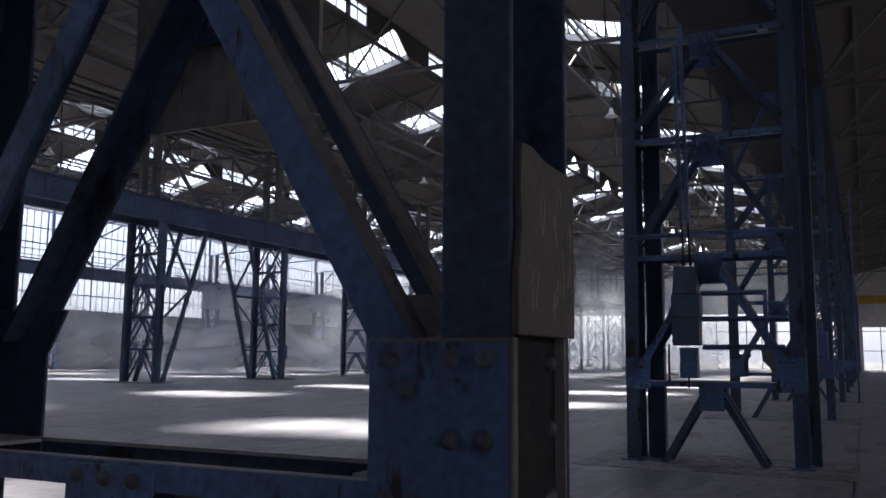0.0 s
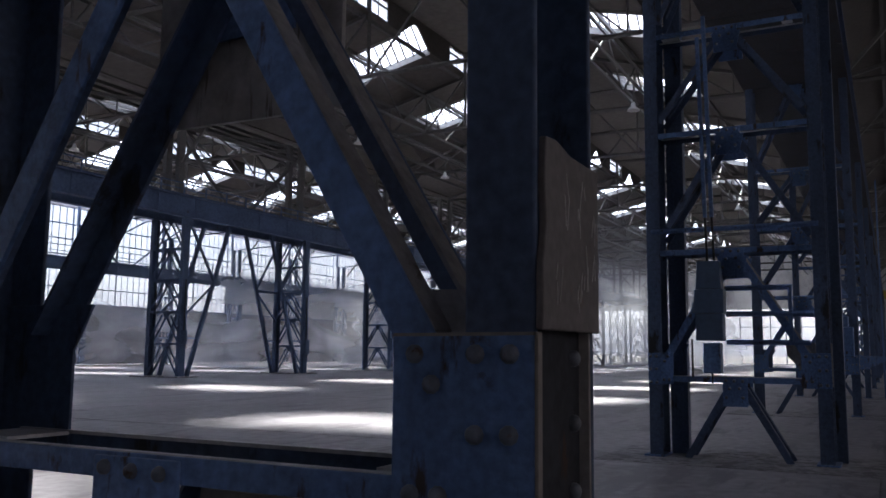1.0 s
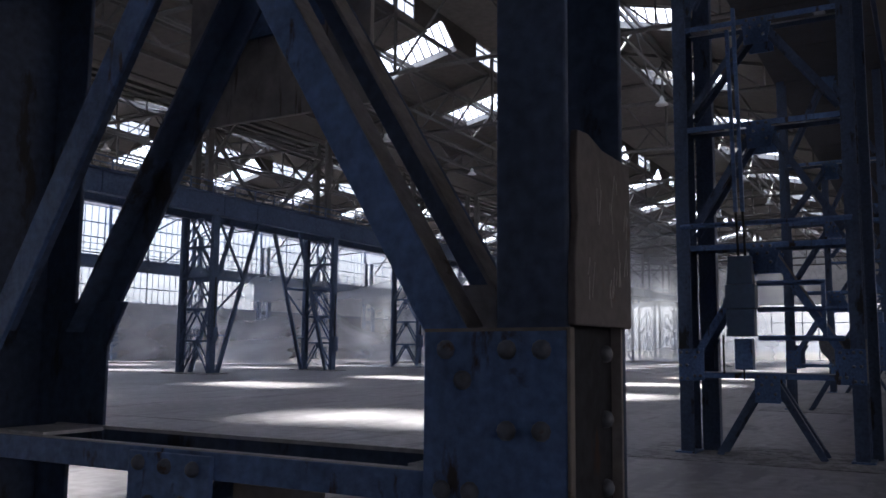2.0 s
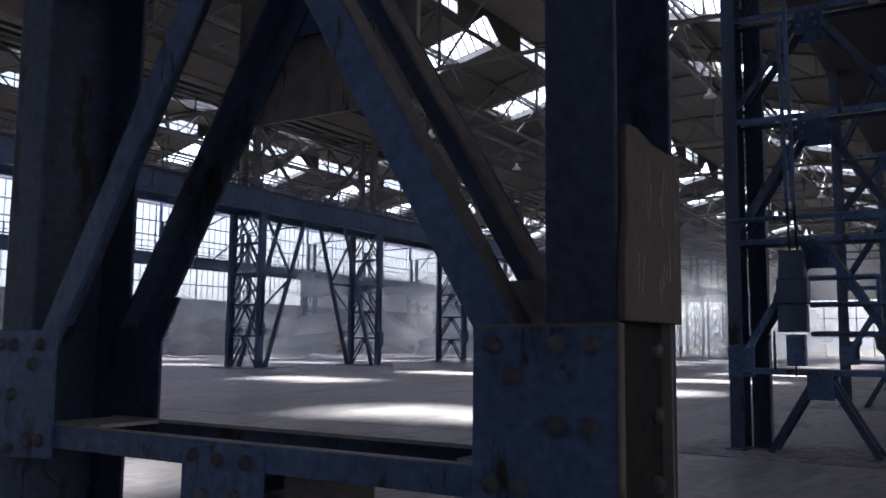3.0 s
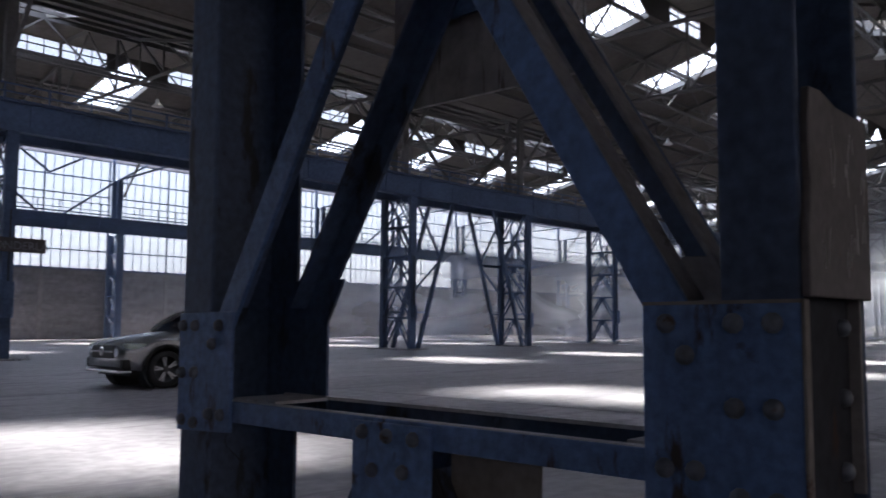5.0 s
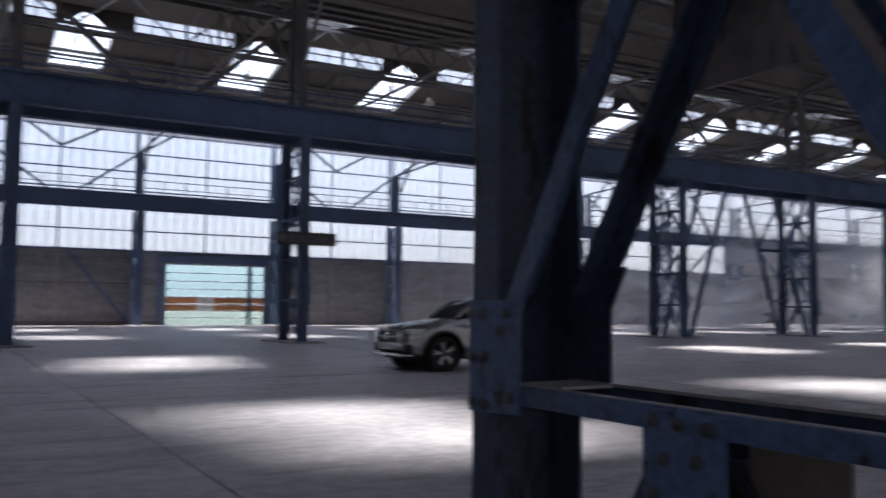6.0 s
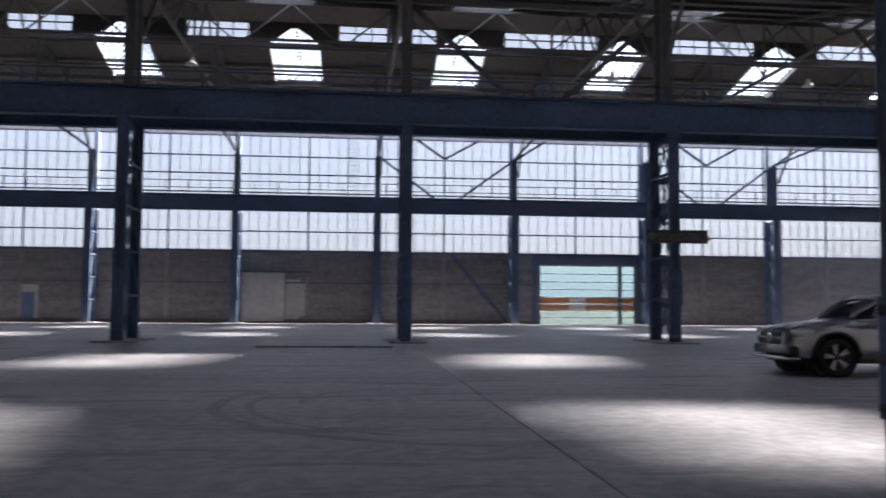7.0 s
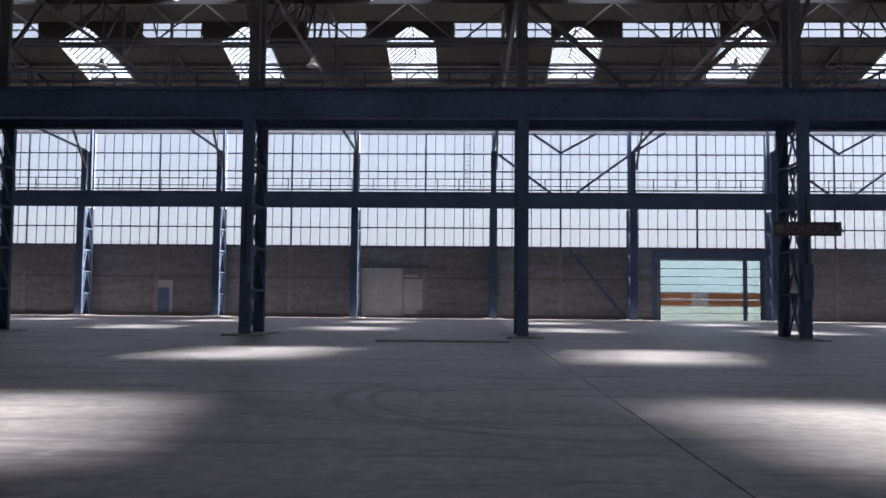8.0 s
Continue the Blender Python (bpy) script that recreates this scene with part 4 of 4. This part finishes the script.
for s in (-1, 1):
    part("stile", bar(bmesh.new(), (s * 0.25, 0, 0), (s * 0.25, 0, 8.7), 0.04, 0.04), STEEL_FAR, wl)
me = mesh_of(bar(bmesh.new(), (-0.25, 0, 0), (0.25, 0, 0), 0.03, 0.03), "ladder_rung", STEEL_FAR)
for k in range(13):
    piece("ladder_rung", me, wl, (0, 0, 4.65 + 0.32 * k))

# ladder on a far column of the south row
lad = thing("ladder", "steel ladder leaning upright beside a column", "ladder", "", (X_S + 3 * BAY, Y_S - 1.62, 0))
for s in (-1, 1):
    part("stile", bar(bmesh.new(), (s * 0.22, 0, 0), (s * 0.22, 0, 7.5), 0.05, 0.06), STEEL, lad)
me = mesh_of(bar(bmesh.new(), (-0.22, 0, 0), (0.22, 0, 0), 0.03, 0.03), "ladder_rung", STEEL)
for k in range(24):
    piece("ladder_rung", me, lad, (0, 0, 0.3 + 0.3 * k))

# ---- hanging lamps under the roof ----
def lamp():
    l = thing("hanging_lamp", "white bell-shaped factory lamp hanging from the roof", "lamp", "hanging lamps")
    bm = bmesh.new()
    prof = ((0.05, 0.42), (0.09, 0.36), (0.12, 0.2), (0.26, 0.08), (0.3, 0.0), (0.27, 0.0), (0.1, 0.16))
    rings = [[bm.verts.new((r * math.cos(a), r * math.sin(a), z)) for a in (2 * math.pi * i / 14 for i in range(14))] for r, z in prof]
    for a, b in zip(rings, rings[1:]):
        for i in range(14):
            bm.faces.new((a[i], a[(i + 1) % 14], b[(i + 1) % 14], b[i]))
    part("shade", bm, WHITE, l, smooth=True)
    part("rod", bar(bmesh.new(), (0, 0, 0.42), (0, 0, 1.35), 0.03, 0.03), STEEL_ROOF, l)
    return l


l0 = lamp()
l0.location = (-18.7, 42.0, 12.85)
spots = [(-8.15, 42.0), (2.2, 42.0), (12.6, 42.0), (23.0, 42.0), (33.4, 42.0), (43.8, 42.0)]
spots += [(X_N + i * BAY - 4.2, 10.6) for i in range(2, 9)] + [(X_N + i * BAY - 4.2, 26.0) for i in range(2, 9)]
for x, y in spots:
    copy_thing(l0, pose(x, y, 12.85))
for y in (42.0, 10.6, 26.0):
    t = part("lamp_rail", box(bmesh.new(), X_WEST, X_EAST, y - 0.05, y + 0.05, 14.17, 14.3), STEEL_ROOF)
    tagged(t, "thin steel rail carrying the hanging lamps", "rail", "lamp rails", "structure")

# ---- overhead crane in the aisle ----
crane = thing("overhead_crane", "yellow overhead travelling crane resting on the girders", "crane", "", (X_EAST - 8, 0, GIRDER[1] + 0.1))
part("bridge", box(bmesh.new(), -0.4, 0.4, -30.9, Y_S - 0.85, 0.25, 1.5), YELLOW, crane, bevel=0.03)
part("end_carriage", box(bmesh.new(), -2, 2, Y_S - 1.2, Y_S - 0.8, 0.0, 0.6), YELLOW, crane, bevel=0.03)

# ---- gable windows in the east ----
for n, (ya, yb) in enumerate(((-7.0, 0.6), (3.5, 31.5), (35.5, 61.5))):
    w = thing("gable_window", "tall pale glazed gable opening with steel posts", "window", "gable windows", (X_EAST + 0.2, ya, 0), "structure")
    top = 6.7 if ya < 0 else 9.0
    part("pane", box(bmesh.new(), -0.004, 0.004, 0.05, yb - ya - 0.05, 0.1, top - 0.05), PANE, w)
    k = int((yb - ya) / 2.2)
    me = mesh_of(box(bmesh.new(), -0.08, 0.08, -0.06, 0.06, 0, top), "post", STEEL_FAR)
    for j in range(k + 1):
        piece("post", me, w, (0, (yb - ya) * j / k, 0))
    for z in (0.05, 3.0, 6.0, top - 0.05):
        part("rail", box(bmesh.new(), -0.05, 0.05, 0, yb - ya, z - 0.05, z + 0.05), STEEL_FAR, w)


# ---- tyre marks ----
def ribbon(name, pts, w, label):
    bm = bmesh.new()
    row = []
    for i, p in enumerate(pts):
        q = pts[min(i + 1, len(pts) - 1)]
        o = pts[max(i - 1, 0)]
        d = (Vector((q[0], q[1], 0)) - Vector((o[0], o[1], 0))).normalized()
        n = Vector((-d.y, d.x, 0)) * w / 2
        c = Vector((p[0], p[1], 0.004))
        row.append((bm.verts.new(c - n), bm.verts.new(c + n)))
    for a, b in zip(row, row[1:]):
        bm.faces.new((a[0], b[0], b[1], a[1]))
    return tagged(part(name, bm, TYRE_MARK), label, "tyre mark", "tyre marks", "stuff")


def arc(cx, cy, r, a0, a1, n=28):
    return [(cx + r * math.cos(radians(a0 + (a1 - a0) * k / n)), cy + r * math.sin(radians(a0 + (a1 - a0) * k / n))) for k in range(n + 1)]


ribbon("tyre_mark", arc(1.6, 12.6, 3.75, 150, 268), 0.2, "dark curved tyre mark on the concrete floor")
ribbon("tyre_mark", arc(1.6, 12.6, 3.3, 155, 245), 0.12, "dark curved tyre mark on the concrete floor")
ribbon("tyre_mark", arc(0.9, 13.0, 1.9, 110, 190), 0.12, "dark curved tyre mark on the concrete floor")


# ---- car ----
def lerp(tab, x):
    for (a, va), (b, vb) in zip(tab, tab[1:]):
        if x <= b:
            u = (x - a) / (b - a)
            u = u * u * (3 - 2 * u) * 0.35 + u * 0.65
            return va + (vb - va) * u
    return tab[-1][1]


AXLES, WHEEL_R = (0.93, 3.85), 0.4
DECK = ((0.0, 0.84), (0.06, 0.93), (0.3, 1.0), (0.8, 1.08), (1.4, 1.15), (2.0, 1.17), (3.6, 1.2), (4.4, 1.24), (4.72, 1.23), (4.84, 1.13), (4.92, 0.95))
WIDTH = ((0.0, 0.66), (0.08, 0.8), (0.3, 0.92), (0.8, 0.99), (1.6, 0.975), (3.2, 0.985), (3.9, 1.0), (4.5, 0.93), (4.8, 0.84), (4.92, 0.74))
ROOFLINE = ((1.32, 1.12), (1.7, 1.4), (2.05, 1.585), (2.4, 1.675), (2.8, 1.7), (3.2, 1.66), (3.7, 1.54), (4.2, 1.37), (4.55, 1.25))


def sill(x):
    z = 0.34 if 0.5 < x < 4.3 else 0.34 + 0.12 * (max(0, 0.5 - x) / 0.5 + max(0, x - 4.3) / 0.62)
    for a in AXLES:
        r = WHEEL_R + 0.075
        if abs(x - a) < r:
            z = max(z, WHEEL_R + math.sqrt(r * r - (x - a) ** 2))
    return z


def car_body():
    bm = bmesh.new()
    xs = sorted({round(0.06 * i, 3) for i in range(83)} | {0.0, 0.03, 4.9, 4.92} | {round(a + e * (WHEEL_R + 0.074), 3) for a in AXLES for e in (-1, 1)})
    xs = [x for x in xs if x <= 4.92]
    rings = []
    for x in xs:
        w, zt, zb = lerp(WIDTH, x), lerp(DECK, x), sill(x)
        cabin = 1.35 < x < 4.5
        inner = 0.84 if cabin else 0.8
        half = [(w * 0.95, zb), (w * 0.99, zb + 0.05 * (zt - zb)), (w * 1.005, zb + 0.3 * (zt - zb)), (w * 0.985, zb + 0.55 * (zt - zb)), (w * 1.0, zb + 0.76 * (zt - zb)), (w * 0.95, zt - 0.07), (w * inner, zt - 0.005), (w * 0.45, zt + 0.025), (0.0, zt + 0.03)]
        loop = [(-y, z) for y, z in half] + [(y, z) for y, z in half[-2::-1]]
        rings.append([bm.verts.new((x, y, z)) for y, z in loop])
    for a, b in zip(rings, rings[1:]):
        for i in range(len(a) - 1):
            bm.faces.new((a[i], a[i + 1], b[i + 1], b[i]))
    bm.faces.new(rings[0])
    bm.faces.new(rings[-1][::-1])
    return bm


def cabin(grow, x0, x1, lo, hi):
    """A band of the cabin's skin between two shares of its height."""
    bm = bmesh.new()
    rings = []
    n = 34
    for i in range(n + 1):
        x = x0 + (x1 - x0) * i / n
        zr, zd, w = lerp(ROOFLINE, x), lerp(DECK, x) - 0.04, lerp(WIDTH, x)
        zr = max(zr, zd + 0.02)
        prof = []
        for k in range(9):
            u = k / 8
            y = w * 0.85 * (1 - u * 0.3) if u < 0.8 else w * 0.85 * (1 - 0.24) * (1 - (u - 0.8) / 0.2)
            z = zd + (zr - zd) * (1 - (1 - min(1, u / 0.8)) ** 1.5) * 0.94 + (zr - zd) * 0.06 * max(0, (u - 0.8) / 0.2)
            prof.append((y + grow, z + grow))
        prof = [p for k, p in enumerate(prof) if lo <= k / 8 <= hi]
        rings.append(([bm.verts.new((x, -y, z)) for y, z in prof], [bm.verts.new((x, y, z)) for y, z in prof]))
    for a, b in zip(rings, rings[1:]):
        for side in (0, 1):
            for i in range(len(a[side]) - 1):
                bm.faces.new((a[side][i], a[side][i + 1], b[side][i + 1], b[side][i]))
    return bm


def lathe(prof, n=28):
    bm = bmesh.new()
    rings = [[bm.verts.new((r * math.cos(a), y, r * math.sin(a))) for a in (2 * math.pi * i / n for i in range(n))] for r, y in prof]
    for a, b in zip(rings, rings[1:]):
        for i in range(n):
            bm.faces.new((a[i], a[(i + 1) % n], b[(i + 1) % n], b[i]))
    return bm


def car_skin_bar(pts, r, bm=None):
    bm = bm or bmesh.new()
    rings = []
    for i, p in enumerate(pts):
        d = (Vector(pts[min(i + 1, len(pts) - 1)]) - Vector(pts[max(i - 1, 0)])).normalized()
        u = (Vector((0, 0, 1)) - d * d.z).normalized()
        n = d.cross(u)
        rings.append([bm.verts.new(Vector(p) + u * (r / 2 * math.cos(a)) + n * (r * 0.3 * math.sin(a))) for a in (2 * math.pi * k / 8 for k in range(8))])
    for a, b in zip(rings, rings[1:]):
        for k in range(8):
            bm.faces.new((a[k], a[(k + 1) % 8], b[(k + 1) % 8], b[k]))
    bm.faces.new(rings[0])
    bm.faces.new(rings[-1][::-1])
    return bm


car = thing("car", "silver-grey coupe-shaped off-road car with dark windows", "car", "", (1.4, 17.72, 0))
CAR_TURN = pose(8.55, 17.9, 0, 0, 0, -1.5)
car.matrix_basis = CAR_TURN
body = part("body", car_body(), CAR_PAINT, car, smooth=True)
part("greenhouse", cabin(0.0, 1.34, 4.52, 0.0, 1.0), CAR_GLASS, car, "dark tinted windows", smooth=True)
part("roof", cabin(0.012, 2.06, 3.2, 0.74, 1.0), CAR_PAINT, car, smooth=True)
under = part("underbody", box(bmesh.new(), 0.25, 4.7, -0.72, 0.72, 0.26, 0.5), BLACK, car)
for s in (-1, 1):
    side = []
    for i in range(30):
        x = 1.42 + (4.5 - 1.42) * i / 29
        zr, zd, w = lerp(ROOFLINE, x), lerp(DECK, x) - 0.04, lerp(WIDTH, x)
        zr = max(zr, zd + 0.02)
        side.append((x, s * (w * 0.85 * (1 - 0.75 * 0.3) + 0.012), zd + (zr - zd) * 0.94))
    part("roof_rail", car_skin_bar(side, 0.11), CAR_PAINT, car, smooth=True)
    belt = [(1.45 + 0.22 * i, s * (lerp(WIDTH, 1.45 + 0.22 * i) * 0.86 + 0.012), lerp(DECK, 1.45 + 0.22 * i) + 0.002) for i in range(14)]
    part("belt_trim", car_skin_bar(belt, 0.022), CHROME, car)
    part("pillar", car_skin_bar([(2.95, s * 0.835, 1.18), (2.98, s * 0.68, 1.6)], 0.05), BLACK, car)
    part("sill_cladding", box(bmesh.new(), 1.42, 3.34, 0.9 if s > 0 else -0.985, 0.985 if s > 0 else -0.9, 0.27, 0.355), BLACK, car, "black sill cladding", 0.02)
    part("sill_strip", car_skin_bar([(1.45, s * 0.955, 0.37), (3.3, s * 0.965, 0.37)], 0.04), CHROME, car)
    mir = part("mirror", box(bmesh.new(), 1.72, 1.86, s * 0.9 if s > 0 else -1.12, 1.12 if s > 0 else -0.9, 1.17, 1.31), CAR_PAINT, car, bevel=0.04)
    part("headlight", box(bmesh.new(), 0.1, 0.52, 0.6 if s > 0 else -0.93, 0.93 if s > 0 else -0.6, 0.83, 0.945), HEADLIGHT, car, "pale lit headlight", 0.04)
    part("tail_light", box(bmesh.new(), 4.5, 4.86, 0.55 if s > 0 else -0.925, 0.925 if s > 0 else -0.55, 1.0, 1.1), TAIL_LIGHT, car, "glowing red tail light", 0.03)
    part("air_intake", box(bmesh.new(), 0.03, 0.3, 0.45 if s > 0 else -0.86, 0.86 if s > 0 else -0.45, 0.42, 0.62), BLACK, car, bevel=0.03)
    part("exhaust", box(bmesh.new(), 4.7, 4.93, 0.4 if s > 0 else -0.75, 0.75 if s > 0 else -0.4, 0.42, 0.5), CHROME, car, bevel=0.02)
    for a in AXLES:
        well = part("wheel_well", lathe(((0.0, -0.32), (0.47, -0.32), (0.47, 0.02), (0.45, 0.02), (0.45, -0.3), (0.0, -0.3))), BLACK, car)
        well.matrix_basis = pose(a, s * 0.9, WHEEL_R, 0, 0, 180 if s < 0 else 0)
        arch = [(a + (WHEEL_R + 0.085) * math.cos(g), s * (lerp(WIDTH, a) + 0.008), WHEEL_R + (WHEEL_R + 0.085) * math.sin(g)) for g in (math.pi * k / 14 for k in range(15))]
        part("arch_cladding", car_skin_bar(arch, 0.07), BLACK, car, "black wheel arch cladding", smooth=True)
        wheel = new("wheel")
        wheel.parent = car
        wheel.matrix_basis = pose(a, s * 0.86, WHEEL_R, 0, 0, 180 if s > 0 else 0)
        part("tyre", lathe(((0.27, -0.12), (0.29, -0.135), (0.37, -0.13), (0.395, -0.1), (0.4, 0), (0.395, 0.1), (0.37, 0.13), (0.27, 0.12))), TYRE, wheel, smooth=True)
        bmr = lathe(((0.285, -0.118), (0.275, -0.125), (0.262, -0.11), (0.255, -0.03), (0.0, -0.02)))
        part("rim", bmr, RIM_DARK, wheel, smooth=True)
        for k in range(5):
            t0 = 2 * math.pi * k / 5 + 0.5
            for e in (-0.13, 0.13):
                part("spoke", bar(bmesh.new(), (0.05 * math.cos(t0), -0.1, 0.05 * math.sin(t0)), (0.265 * math.cos(t0 + e), -0.115, 0.265 * math.sin(t0 + e)), 0.022, 0.03), SPOKE, wheel)
        part("hub", lathe(((0.07, -0.08), (0.065, -0.118), (0.0, -0.122)), 14), RIM_DARK, wheel)
part("grille", box(bmesh.new(), -0.012, 0.1, -0.52, 0.52, 0.62, 0.9), BLACK, car, "dark radiator grille", 0.04)
part("grille_bar", box(bmesh.new(), -0.03, 0.06, -0.5, 0.5, 0.75, 0.79), CHROME, car)
part("badge", lathe(((0.1, 0.0), (0.1, 0.02), (0.08, 0.025), (0.0, 0.025)), 16), CHROME, car, "plain round metal badge").matrix_basis = pose(-0.02, 0, 0.77, 0, 0, 90)
part("front_skid", box(bmesh.new(), -0.03, 0.3, -0.75, 0.75, 0.33, 0.4), CHROME, car, bevel=0.02)
part("rear_skirt", box(bmesh.new(), 4.55, 4.93, -0.78, 0.78, 0.4, 0.62), BLACK, car, bevel=0.03)
part("spoiler", box(bmesh.new(), 4.58, 4.86, -0.72, 0.72, 1.22, 1.255), CAR_PAINT, car, bevel=0.01)
for s in (-1, 1):
    for x in (2.55, 3.45):
        part("door_handle", box(bmesh.new(), x, x + 0.2, 0.975 if s > 0 else -0.995, 0.995 if s > 0 else -0.975, 0.98, 1.01), CHROME, car, bevel=0.008)

# ---- thin smoke drifting low in the nave, its haze painted on sheets ----
def smoke(x, y0, y1, h, k):
    bm = bmesh.new()
    ny, nz = 26, 10
    grid = [[bm.verts.new((x + 1.6 * noise.noise((0.05 * (y0 + (y1 - y0) * i / ny), 0.22 * h * j / nz, k)) + 0.25 * h * j / nz, y0 + (y1 - y0) * i / ny, 0.02 + h * j / nz)) for j in range(nz + 1)] for i in range(ny + 1)]
    for i in range(ny):
        for j in range(nz):
            bm.faces.new((grid[i][j], grid[i + 1][j], grid[i + 1][j + 1], grid[i][j + 1]))
    return tagged(part("smoke", bm, SMOKE, smooth=True), "thin smoke above the floor, its pale haze painted on a sheet", "smoke", "smoke veils", "stuff")


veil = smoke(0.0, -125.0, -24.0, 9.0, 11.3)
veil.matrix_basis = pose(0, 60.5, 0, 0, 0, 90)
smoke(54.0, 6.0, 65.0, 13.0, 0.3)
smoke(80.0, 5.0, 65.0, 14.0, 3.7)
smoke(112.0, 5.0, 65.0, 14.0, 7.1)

# ---- floor slabs ----
SLAB_Y = [-31.0, -15.0, 0.42, 17.0, 33.5, 50.0, WALL_Y + 0.3]
for j in range(len(SLAB_Y) - 1):
    me = mesh_of(box(bmesh.new(), 0.012, BAY - 0.012, SLAB_Y[j] + 0.012, SLAB_Y[j + 1] - 0.012, -0.03, 0), "slab", CONCRETE)
    for i in range(FIRST, LAST):
        piece("slab", me, floor, (1.7 + i * BAY, 0, 0))
